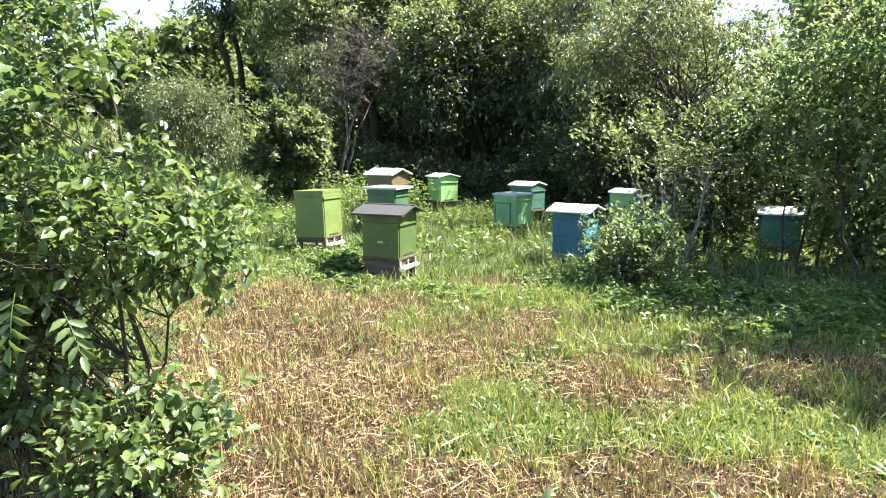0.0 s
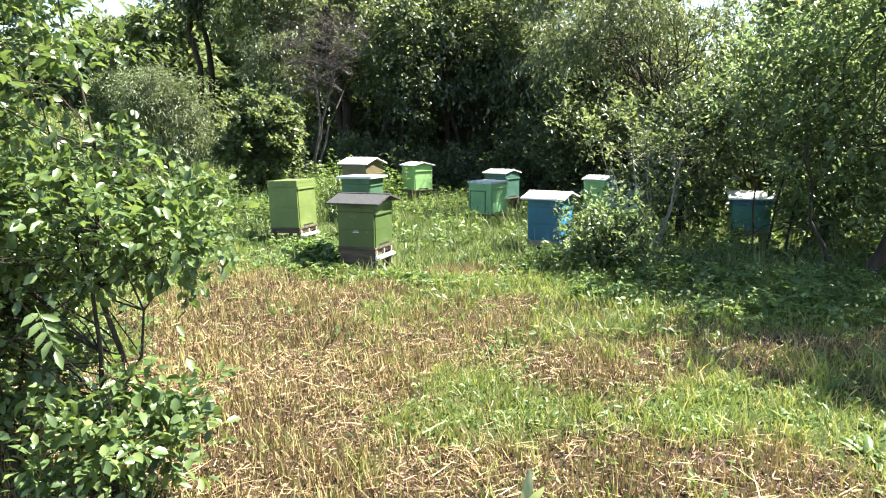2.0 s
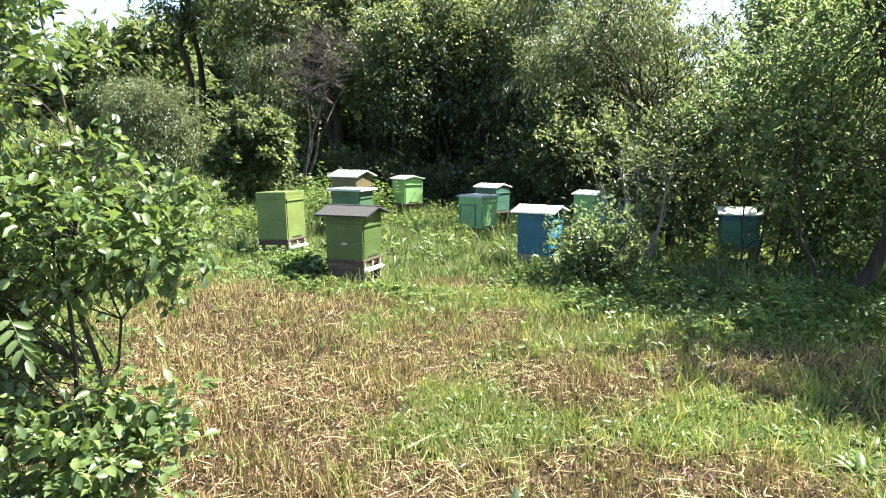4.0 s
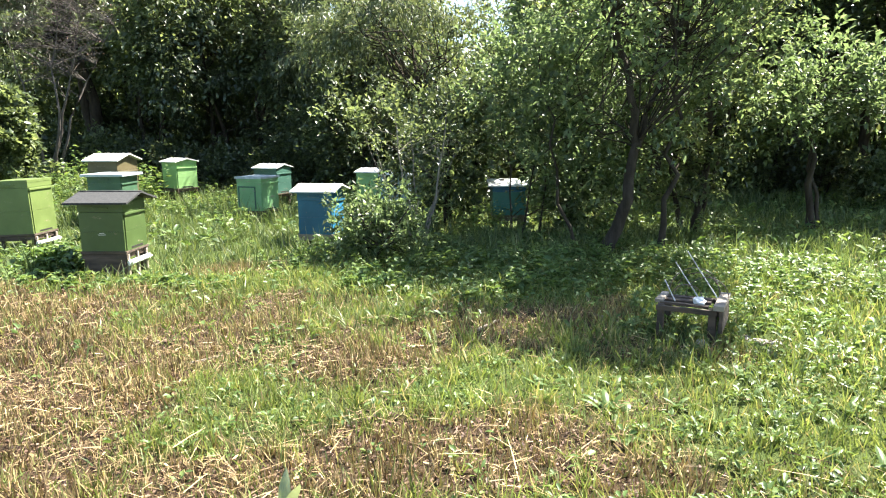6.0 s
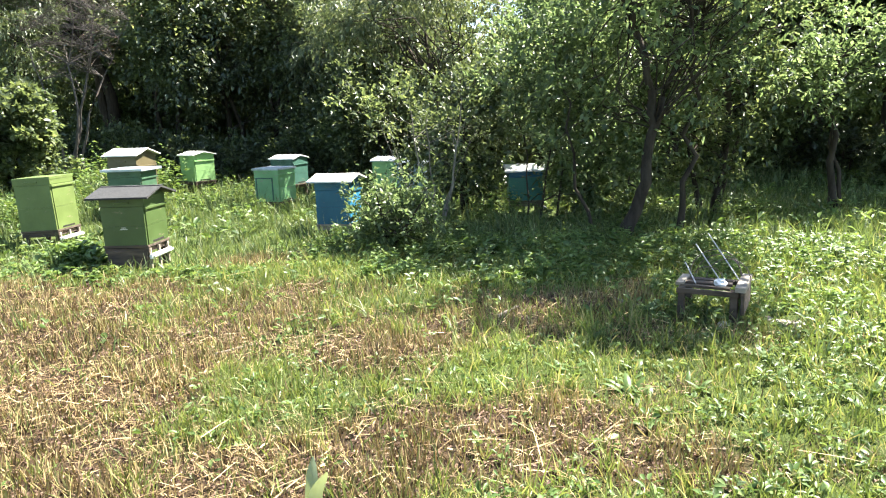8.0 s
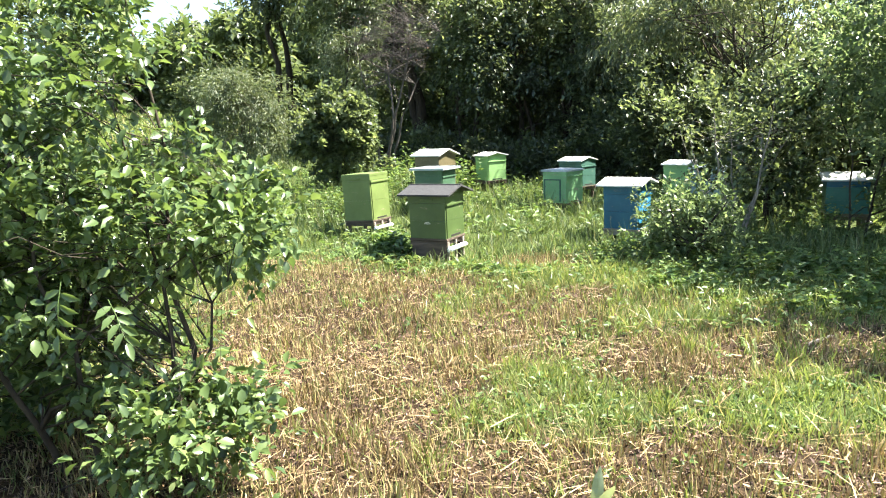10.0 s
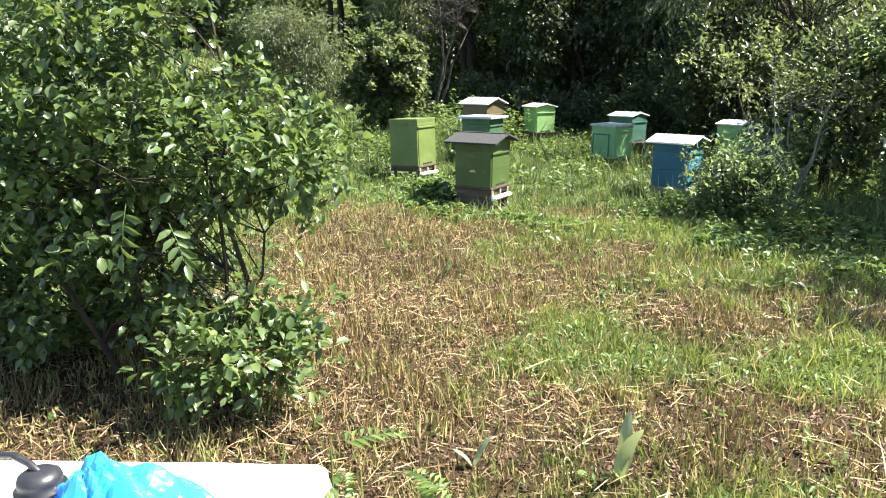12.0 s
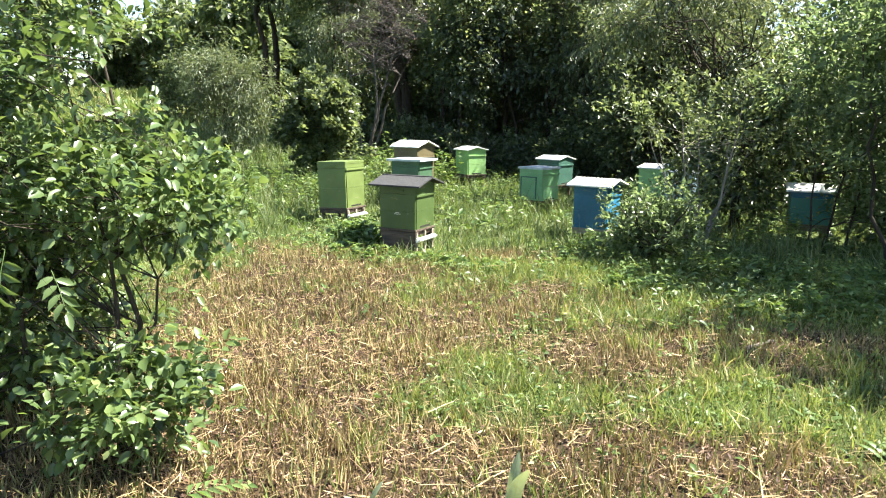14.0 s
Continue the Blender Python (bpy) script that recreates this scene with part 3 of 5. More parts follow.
tree(-13.2, 19.6, 5.6, 1.5, 1.7, "dappled leafy tree at the thicket's edge", M_LEAF_MID, 130, 9500, 0.13, 90, (0.3, -0.3), 0.09, hang=0.4)
tree(-8.6, 19.2, 5.9, 1.6, 1.5, "dappled leafy tree at the thicket's edge", M_LEAF_GREY, 140, 10500, 0.13, 91, (-0.2, -0.4), 0.09, hang=0.4)
tree(-4.9, 18.8, 5.2, 1.2, 1.3, "dappled leafy tree at the thicket's edge", M_LEAF_MID, 110, 7500, 0.12, 92, (0.1, -0.4), 0.08, hang=0.4)
tree(1.4, 18.7, 6.1, 2.1, 1.4, "feathery drooping locust tree behind the blue hive", M_LEAF_FROND, 220, 24000, 0.13, 18, (0.3, 0), 0.14, 0.28, NARROW, 0.32, 0.9)
tree(-2.4, 18.5, 5.5, 1.4, 0.3, "dense dark tree closing the thicket", M_LEAF_DARK, 120, 11000, 0.13, 19)
tree(4.0, 16.2, 4.4, 1.2, 0.6, "leafy green tree beside the locust tree", M_LEAF_DARK, 130, 12000, 0.12, 20)
tree(9.6, 16.5, 3.9, 1.6, 0.4, "low leafy tree closing the thicket", M_LEAF_MID, 110, 10000, 0.12, 21)
tree(18.2, 22.0, 8.1, 1.7, 1.0, "tall dark tree behind the plum trees", M_LEAF_DARK, 150, 13000, 0.15, 22)
tree(21.5, 15.5, 6.2, 1.9, 0.6, "leafy green tree behind the plum trees", M_LEAF_MID, 150, 14000, 0.12, 23)
tree(25.5, 14.5, 5.9, 2.1, 0.7, "leafy green tree behind the plum trees", M_LEAF_OLIVE, 150, 13000, 0.12, 24)
tree(31.5, 17.5, 6.8, 2.2, 1.8, "tall shaded tree at the meadow's edge", M_LEAF_DARK, 150, 14000, 0.14, 25)
tree(36.0, 15.5, 6.2, 2.2, 1.7, "tall shaded tree at the meadow's edge", M_LEAF_DARK, 160, 15000, 0.13, 26)
tree(40.5, 16.0, 6.4, 2.2, 1.5, "tall shaded tree at the meadow's edge", M_LEAF_DARK, 160, 15000, 0.13, 27)
tree(45.5, 14.5, 5.9, 2.2, 1.6, "tall shaded tree at the meadow's edge", M_LEAF_MID, 150, 14000, 0.13, 28)
tree(51.0, 13.5, 5.6, 2.2, 1.6, "tall shaded tree at the meadow's edge", M_LEAF_MID, 120, 10000, 0.13, 29)
for i, (az, d, h, sp) in enumerate(((-19, 30, 9.6, 3.2), (-12.5, 29, 9.5, 3.2), (-6.5, 28, 9.3, 3.2), (-0.5, 27, 9.2, 3.2), (5.0, 29, 7.6, 2.6), (20, 28, 9.4, 3.0), (26, 27, 9.2, 3.2), (32, 27, 9.2, 3.2), (38, 26, 9.0, 3.2), (44, 25, 8.8, 3.2), (50, 23, 8.4, 3.0))):
    tree(az, d, h, sp, 0.9, "shaded tree deep in the thicket", (M_LEAF_MID, M_LEAF_OLIVE, M_LEAF_GREY)[i % 3], 110, 5600, 0.22, 40 + i, sigma=0.42)
for i, (az, d, h, sp) in enumerate(((-62, 50, 10, 4), (-57, 56, 10, 4), (-52, 62, 11, 4), (-46, 68, 11.5, 4.2), (-41, 72, 11, 4.2), (-37, 74, 8.5, 3.6), (-33.5, 66, 7.5, 3.2), (-31, 50, 7, 2.8), (-28, 58, 8, 3.5))):
    tree(az, d, h, sp * 1.2, -1.2, "far sunlit tree at the end of the field", M_LEAF_MID, 110, 7000, 0.5, 60 + i, sigma=0.6, group="trees beyond the field")


def shrub(az, d, blobs, label, mat_leaf, n_clump, n_leaf, L, seed, stems=None, bark_mat=None, ratio=0.5, shape=DIAMOND, sigma=0.14, hang=0.0, name="shrub", group="", twig=0.008, category="shrub", every=3, bow=0.3):
    x, y = spot(az, d)
    r = np.random.default_rng(seed + 900)
    top = max(b[2] + b[5] for b in blobs)
    st = stems or [(r.uniform(-0.12, 0.12), r.uniform(-0.12, 0.12), top * r.uniform(0.6, 0.85), 0.022, r.uniform(-0.5, 0.5), r.uniform(-0.3, 0.3)) for _ in range(5)]
    return grow(name, x, y, label, category, st, blobs, n_clump, n_leaf, L, mat_leaf, bark_mat or M_BARK, shape, ratio, sigma, hang, seed, twig, group, every=every, bow=bow)


shrub(-31.3, 17.5, [(0.15, 0, 1.5, 0.85, 0.9, 1.2, 3), (-0.35, 0, 2.1, 0.5, 0.5, 0.6, 1), (0.75, 0, 1.2, 0.45, 0.5, 0.7, 0.9)], "pale grey-green willow shrub with fine narrow leaves", M_LEAF_SILVER, 170, 16000, 0.085, 71, ratio=0.22, shape=NARROW, sigma=0.2, hang=0.4)
shrub(-24.0, 14.2, [(0, 0, 1.05, 0.85, 0.8, 0.95, 3), (0.25, -0.2, 1.3, 0.55, 0.5, 0.55, 1)], "dense rounded shrub with broad glossy leaves", M_LEAF_MID, 260, 13000, 0.085, 72, ratio=0.75, sigma=0.065)
for az, d in ((-60, 17), (-54, 22), (-48, 27)):
    shrub(az, d, [(0, 0, 1.4, 1.9, 1.4, 1.3, 3)], "low shrub at the edge of the field", M_LEAF_MID, 90, 6000, 0.13, int(200 - az), sigma=0.28, group="shrubs by the field")
shrub(-34.2, 29.0, [(0, 0, 1.2, 1.1, 1.1, 1.3, 3)], "low shrub at the edge of the field", M_LEAF_MID, 90, 7000, 0.12, 73, sigma=0.25)
# bare grey shrub
shrub(-20.3, 17.0, [(0.3, 0, 3.3, 1.1, 0.7, 1.3, 3), (1.1, 0, 3.3, 0.7, 0.5, 0.8, 1)], "leafless grey-brown dead shrub behind hives", M_LITTER, 320, 200, 0.04, 74, every=1, bow=0.07, stems=[(0, 0, 3.4, 0.04, 0.9, 0), (0.1, 0, 3.6, 0.035, 0.3, 0.1), (-0.1, 0, 3.0, 0.03, -0.5, 0), (0.2, 0.1, 3.2, 0.03, 1.3, 0.1)], bark_mat=M_DEADWOOD, name="dead_shrub", twig=0.006)
# small fruit tree with bare pale twigs
shrub(7.6, 8.15, [(-0.5, -0.1, 1.4, 0.36, 0.35, 0.4, 1.0), (0.4, 0.35, 1.3, 0.55, 0.35, 0.4, 1.4), (-0.95, -0.2, 1.5, 0.2, 0.2, 0.14, 0.16), (0.0, 0, 0.55, 0.4, 0.3, 0.3, 0.5)],
      "young plum tree with pale bare twigs and bright leaves", M_LEAF_MID, 64, 1500, 0.06, 75, every=3, twig=0.006, bow=0.12,
      stems=[(0, -0.1, 1.5, 0.018, -0.3, -0.3), (0.03, -0.1, 1.6, 0.017, 0.24, -0.3), (-0.03, -0.1, 1.35, 0.013, -0.6, -0.3), (0, 0.03, 1.45, 0.014, -0.08, 0), (0, 0, 1.2, 0.012, 0.5, 0), (-0.02, -0.05, 1.25, 0.011, -0.5, -0.2), (0.03, -0.05, 1.4, 0.011, 0.3, -0.25), (0, -0.05, 1.1, 0.009, -0.22, -0.2)], bark_mat=M_BARK_GREY, name="plum_tree", category="tree", sigma=0.1)
shrub(9.8, 9.8, [(0.1, 0, 1.1, 0.6, 0.5, 0.9, 3), (0.7, 0.1, 1.8, 0.5, 0.5, 0.55, 1.4), (-0.3, 0.2, 0.9, 0.4, 0.4, 0.5, 0.6)], "thick green plum shrub between the blue hives", M_LEAF_DARK, 130, 8500, 0.078, 76)
shrub(8.4, 12.9, [(0.1, 0, 2.0, 0.8, 0.6, 0.8, 1.6), (-1.2, -0.3, 3.2, 0.8, 0.7, 0.55, 2.2), (-0.3, 0.0, 3.7, 0.9, 0.7, 0.6, 2.0), (-1.9, -0.3, 3.0, 0.5, 0.5, 0.4, 1.0), (0.7, 0.1, 3.2, 0.6, 0.6, 0.6, 1.0)],
      "feathery locust leaning over the far hives", M_LEAF_FROND, 150, 12500, 0.075, 77, ratio=0.3, shape=NARROW, sigma=0.17, hang=0.55, name="tree", category="tree", twig=0.012,
      stems=[(0, 0, 2.0, 0.06, -0.2, 0, 0, 0.4), (-0.2, 0, 3.6, 0.036, -1.1, -0.2, 1.95, 0.75), (-0.19, 0, 4.1, 0.036, -0.1, 0, 1.9, 0.75), (-0.05, 0, 3.5, 0.025, 0.7, 0.1, 0.6, 0.75)])
shrub(3.6, 7.35, [(0, 0, 0.42, 0.42, 0.32, 0.4, 3), (0.3, -0.15, 0.3, 0.35, 0.3, 0.28, 1.4)], "small bushy shrub with pale green leaves before the blue hive", M_LEAF_FRESH, 90, 3200, 0.055, 78, ratio=0.5, sigma=0.08)
# large multi-stemmed plum on the right
# last three blobs: unseen crown parts, added above the view to shade the ground
shrub(23.6, 7.85, [(-0.3, 0.2, 2.5, 0.85, 0.9, 1.2, 2.0), (0.7, 0.2, 2.6, 1.3, 1.0, 1.3, 2.8), (1.5, 0.2, 2.3, 0.75, 0.7, 0.9, 1.2), (-0.55, 0.4, 1.2, 0.5, 0.5, 0.6, 0.9), (0.4, 0.6, 1.3, 0.9, 0.5, 0.6, 1.0), (0.5, 0.2, 3.9, 1.2, 1.0, 0.8, 1.0), (0.9, -1.4, 4.0, 0.8, 0.7, 0.5, 1.8), (1.9, -0.4, 4.0, 0.9, 0.9, 0.5, 4.8), (1.5, -1.9, 4.1, 0.8, 0.6, 0.5, 2.0)],
      "large many-stemmed plum tree with open leafy crown", M_LEAF_FRESH, 470, 20000, 0.072, 79,
      stems=[(-0.1, 0, 1.25, 0.075, 0.33, 0, 0, 0.3), (0.23, 0, 2.6, 0.05, -0.32, 0.05, 1.2, 0.4), (-0.09, 0.05, 4.1, 0.032, 0.12, 0.05, 2.55, 0.75), (-0.08, 0.05, 3.7, 0.028, -0.55, 0.1, 2.5, 0.8), (0.23, 0, 2.3, 0.045, 0.42, 0.05, 1.22, 0.4), (0.65, 0.05, 4.0, 0.03, 0.45, 0.1, 2.26, 0.75), (0.64, 0.05, 3.6, 0.024, -0.1, 0.2, 2.2, 0.75), (0.62, 0.15, 2.4, 0.036, 0.25, 0.1, 0, 0.6), (0.86, 0.25, 3.4, 0.02, 0.5, 0.1, 2.3, 0.8), (-0.35, 0.25, 2.4, 0.022, -0.4, 0.2)], name="plum_tree", category="tree", twig=0.006)
shrub(29.5, 9.6, [(0, 0, 1.8, 0.9, 0.7, 1.3, 3), (-0.5, 0, 1.0, 0.7, 0.5, 0.7, 1.4), (0.4, 0, 3.0, 0.9, 0.7, 0.8, 1.5)], "dark-stemmed plum tree behind the wooden stand", M_LEAF_MID, 170, 8500, 0.072, 80,
      stems=[(0, 0, 3.0, 0.05, 0.2, 0.1), (-0.15, 0, 2.8, 0.035, -0.3, 0.1), (0.1, 0.1, 2.6, 0.03, 0.5, 0)], name="plum_tree", category="tree")
shrub(16.0, 8.9, [(0.1, 0, 2.0, 0.7, 0.5, 0.75, 3), (0.5, -0.1, 2.5, 0.6, 0.6, 0.6, 1.6), (0.75, -0.1, 0.7, 0.3, 0.3, 0.6, 1)], "leafy plum suckers round the teal hive", M_LEAF_FRESH, 170, 7600, 0.066, 81, stems=[(0, 0, 2.4, 0.014, 0.3, 0), (0.25, 0.05, 2.6, 0.013, 0.35, 0), (-0.15, 0, 2.2, 0.012, -0.25, 0), (0.7, -0.1, 1.3, 0.009, 0.1, 0)])
shrub(20.2, 9.4, [(0, 0, 1.1, 0.75, 0.5, 1.0, 3), (-0.2, 0, 2.0, 0.6, 0.5, 0.5, 0.6)], "leafy plum suckers in deep shade", M_LEAF_FRESH, 140, 7600, 0.07, 82)
shrub(38.3, 10.3, [(0, 0, 2.0, 0.8, 0.6, 0.42, 2), (-0.45, 0, 1.6, 0.4, 0.4, 0.3, 1)], "bright-leaved branch at the meadow's edge", M_LEAF_FRESH, 80, 3400, 0.075, 83, name="tree", category="tree", stems=[(0, 0.2, 2.6, 0.05, 0, 0), (0.1, 0.2, 2.2, 0.03, -0.4, 0)])

for i in range(17):
    az = -27 + 5.2 * i
    tree(az, 58 + 7 * math.sin(2.3 * i), 7.0 + 1.2 * math.sin(1.7 * i), 4.6, -1.2, "far sunlit tree beyond the thicket", (M_LEAF_MID, M_LEAF_OLIVE)[i % 2], 90, 5200, 0.45, 300 + i, sigma=0.7, group="trees beyond the thicket")

# shaded underwood closing the thicket at eye level
for i, (az, d, h) in enumerate(((-21, 25, 3.2), (-17.5, 23.5, 3.4), (-14, 23, 3.2), (-10.5, 22, 3.6), (-7, 22, 3.4), (-3.5, 21, 3.6), (0.5, 20, 3.4), (4, 19, 3.2), (8, 20, 3.0), (12, 19, 2.6), (16, 18, 3.2), (22, 18.5, 3.4), (28, 19.5, 3.2), (33, 20, 3.4), (37, 20, 3.2), (41, 19.5, 3.4), (45, 18.5, 3.4), (49, 17, 3.2))):
    shrub(az, d, [(0, 0, h * 0.45, 1.25, 0.8, h * 0.5, 3), (0.8, 0.2, h * 0.3, 0.8, 0.6, h * 0.32, 1)], "shaded underwood shrub below the trees", (M_LEAF_MID, M_LEAF_OLIVE, M_LEAF_FRESH)[i % 3], 70, 2800, 0.17, 120 + i, ratio=0.55, sigma=0.3, name="underwood_shrub", group="underwood of the thicket", twig=0.012)
for i, (az, d) in enumerate(((-19, 19.5), (-16.5, 18.2), (-14.2, 17.6), (-12, 18.3), (-9.6, 17.2), (-7.4, 17.9), (-5.2, 16.9), (-3.2, 16.4), (30, 15.5), (34, 15), (38, 15.2), (43, 14))):
    shrub(az, d, [(0, 0, 0.5, 0.75, 0.45, 0.5, 3), (0.5, 0.1, 0.35, 0.5, 0.4, 0.35, 1)], "low shaded nettles and saplings under the trees", (M_LEAF_GREY, M_LEAF_MID)[i % 2], 60, 2600, 0.1, 160 + i, sigma=0.16, name="low_shrub", group="low growth of the thicket")
shrub(-1.4, 16.2, [(0, 0, 1.1, 0.8, 0.5, 1.0, 3)], "shaded underwood shrub below the trees", M_LEAF_DARK, 80, 5200, 0.1, 140, name="underwood_shrub", group="underwood of the thicket", sigma=0.2)
shrub(2.8, 14.6, [(0, 0, 1.3, 0.9, 0.5, 1.2, 3)], "shaded underwood shrub below the trees", M_LEAF_DARK, 90, 6000, 0.1, 141, name="underwood_shrub", group="underwood of the thicket", sigma=0.2)

# near shrub beside the camera
x0, y0 = spot(-41, 3.05)
near = grow("cherry_shrub", x0, y0, "near leafy cherry shrub with glossy green oval leaves", "shrub",
     [(0.2, 0.02, 1.6, 0.013, -0.2, 0.05), (0.1, 0.1, 2.2, 0.014, -0.1, 0.1), (-0.2, 0, 2.2, 0.012, -0.35, 0), (0.1, 0.1, 1.2, 0.010, 0.4, 0.05), (-0.4, 0.0, 1.7, 0.014, -0.5, -0.2), (0.22, 0.0, 0.5, 0.007, 0.15, -0.2)],
     [(-0.40, 0.15, 1.85, 0.46, 0.5, 0.62, 2.6), (0.12, 0.2, 1.15, 0.40, 0.38, 0.3, 2.2), (0.42, 0.2, 1.12, 0.22, 0.22, 0.17, 0.7), (-0.5, 0.0, 1.15, 0.6, 0.5, 0.62, 2.6), (-0.8, -0.2, 0.8, 0.5, 0.4, 0.55, 2.0), (0.34, -0.13, 0.36, 0.32, 0.26, 0.19, 2.2),
      (-0.45, 0.55, 0.9, 0.4, 0.4, 0.6, 1.2), (-0.4, 0.2, 0.6, 0.45, 0.3, 0.4, 1.6), (-0.05, 0.15, 2.3, 0.2, 0.3, 0.15, 0.2), (-0.9, 0.1, 1.85, 0.45, 0.45, 0.7, 2.2), (-1.1, 0.3, 0.7, 0.5, 0.5, 0.6, 1.6)],
     420, 15500, 0.046, M_LEAF_NEAR, M_BARK, OVATE, 0.58, 0.068, 0.1, 91, 0.0035)


grow("cherry_shrub", *spot(-52, 4.2), "dense shaded cherry shrub with dark inner leaves", "shrub",
     [(0, 0, 1.9, 0.016, -0.2, 0), (0.3, 0.1, 1.7, 0.014, 0.2, 0), (-0.4, 0, 1.8, 0.014, -0.5, 0), (0.7, 0.2, 1.2, 0.012, 0.1, 0)],
     [(0, 0, 1.0, 1.0, 0.5, 0.95, 3), (0.55, 0.1, 0.6, 0.5, 0.45, 0.55, 1.4), (-0.9, -0.4, 0.8, 0.7, 0.6, 0.75, 1.5)], 260, 10500, 0.06, M_LEAF_NEAR, M_BARK, DIAMOND, 0.55, 0.13, 0.1, 92, 0.004)


def loose_leaves(parent, base, n, seed, radius, L, material, name="leaf"):
    """Single leaves that can be told apart, each with its own pose, on a few shared meshes."""
    r = np.random.default_rng(seed)
    shapes = []
    for k in range(4):
        V, F = leaves(np.zeros((1, 3)), np.array([[1.0, 0, 0]]), np.array([L]), np.array([L * (0.5 + 0.05 * k)]), OVATE, np.array([[0, 0, 1.0]]) * 4, r)
        shapes.append(mesh_fast(name, V, [F], material))
    for k in range(n):
        c = base[r.integers(0, len(base))]
        p = Vector(c) + Vector(r.normal(0, radius, 3))
        ob = child(name, shapes[k % 4], parent)
        ob.matrix_local = Matrix.LocRotScale(p, Euler((r.normal(0, 0.6), r.normal(0.1, 0.5), r.uniform(0, 6.28))), Vector((1, 1, 1)) * r.uniform(0.75, 1.25))


loose_leaves(near, [(0.36, -0.18, 0.4), (0.5, -0.14, 0.36), (0.24, -0.2, 0.42), (0.42, -0.1, 0.46), (0.56, -0.06, 0.34), (0.5, 0.1, 1.15), (0.4, 0.0, 1.2), (0.25, -0.1, 1.25), (0.05, -0.2, 1.7), (-0.15, -0.25, 1.3), (-0.45, -0.4, 1.0), (-0.3, -0.2, 0.9)], 285, 5, 0.08, 0.06, M_LEAF_NEAR)


def compound_leaf(parent, x, y, z, rz, droop, n=4, L=0.075):
    """A rowan-like feathered leaf: a stalk with paired leaflets."""
    V, Q = tube_np([(0, 0, 0), (0.09, 0, 0.004), (0.2, 0, -0.02)], [0.0018, 0.0015, 0.0008], 5)
    st = child("leaf_stalk", mesh_fast("leaf_stalk", V, [Q], M_HERB), parent)
    st.matrix_local = pose(x, y, z, 0, droop, rz)
    V, F = leaves(np.zeros((1, 3)), np.array([[1.0, 0, 0]]), np.array([L]), np.array([L * 0.42]), OVATE, np.array([[0, 0, 4.0]]), np.random.default_rng(3))
    me = mesh_fast("leaflet", V, [F], M_LEAF_NEAR)
    for i in range(n):
        for s in (-1, 1):
            ob = child("leaflet", me, st)
            ob.matrix_local = pose(0.04 + 0.042 * i + 0.006 * s, 0, 0, 14 * s + 9 * i, 10 + 5 * i, s * (66 - 7 * i))
    ob = child("leaflet", me, st)
    ob.matrix_local = pose(0.195, 0, -0.018, 0, 8, 0)


for q in ((0.0, -0.30, 0.98, -70, 62), (0.14, -0.24, 0.9, -30, 40), (-0.42, -0.42, 0.95, -100, 55)):
    compound_leaf(near, *q)


# ---- painted and wooden materials ----
M_GREEN = paint("paint_grass_green", (0.055, 0.092, 0.022))
M_OLIVE = paint("paint_olive_green", (0.112, 0.155, 0.04))
M_LIGHTGREEN = paint("paint_light_green", (0.24, 0.42, 0.15))
M_TURQ = paint("paint_pale_turquoise", (0.19, 0.38, 0.165), (0.3, 0.26, 0.2), 0.58)
M_TEAL = paint("paint_teal", (0.03, 0.15, 0.11))
M_DEEPGREEN = paint("paint_deep_green", (0.045, 0.105, 0.055))
M_SEAGREEN = paint("paint_sea_green", (0.04, 0.11, 0.08))
M_BLUE = paint("paint_blue", (0.009, 0.10, 0.165))
# same blue paint, lightened: sunlight put into the colour
M_BLUE_SUNLIT = paint("paint_blue_sunlit", (0.02, 0.17, 0.30))
M_OCHRE = paint("paint_ochre", (0.11, 0.09, 0.042))
M_GREYBLUE = paint("paint_grey_blue", (0.16, 0.24, 0.27))
M_WHITE = paint("paint_white", (0.72, 0.70, 0.64), (0.4, 0.34, 0.26), 0.6)
M_WOOD = plain("weathered_wood", (0.13, 0.105, 0.08), (0.36, 0.31, 0.25), 18, 0.85, 0, 0.5, (0.2, 1, 1))
M_WOOD_DARK = plain("dark_old_wood", (0.035, 0.026, 0.018), (0.12, 0.085, 0.06), 18, 0.85, 0, 0.5, (0.2, 1, 1))
M_FELT = plain("roofing_felt", (0.02, 0.02, 0.02), (0.055, 0.055, 0.054), 45, 0.95, 0, 0.6)
M_TIN = plain("weathered_tin", (0.55, 0.54, 0.52), (0.80, 0.79, 0.76), 6, 0.5, 0.0, 0.15)
M_TIN_BLUE = plain("dull_zinc", (0.28, 0.33, 0.35), (0.52, 0.57, 0.60), 7, 0.4, 0.2, 0.2)
M_SLOT_SHADE = plain("entrance_shade", (0.006, 0.005, 0.004), (0.02, 0.016, 0.012), 10, 0.9, 0, 0)
M_STEEL = plain("worn_steel", (0.35, 0.34, 0.33), (0.7, 0.69, 0.67), 20, 0.35, 0.8, 0.2)
M_RUST = plain("rusty_wire", (0.07, 0.05, 0.04), (0.22, 0.17, 0.14), 30, 0.7, 0.4, 0.2)
M_CLOTH = plain("white_oilcloth", (0.74, 0.73, 0.70), (0.84, 0.83, 0.81), 5, 0.45, 0, 0.15)
M_BAG = plain("blue_plastic_film", (0.02, 0.25, 0.72), (0.05, 0.42, 0.88), 9, 0.28, 0, 0.2)
M_RUBBER = plain("black_rubber", (0.012, 0.012, 0.014), (0.035, 0.035, 0.04), 20, 0.4, 0, 0.1)
M_STONE = plain("pale_stone", (0.3, 0.28, 0.25), (0.6, 0.57, 0.52), 16, 0.85, 0, 0.5)


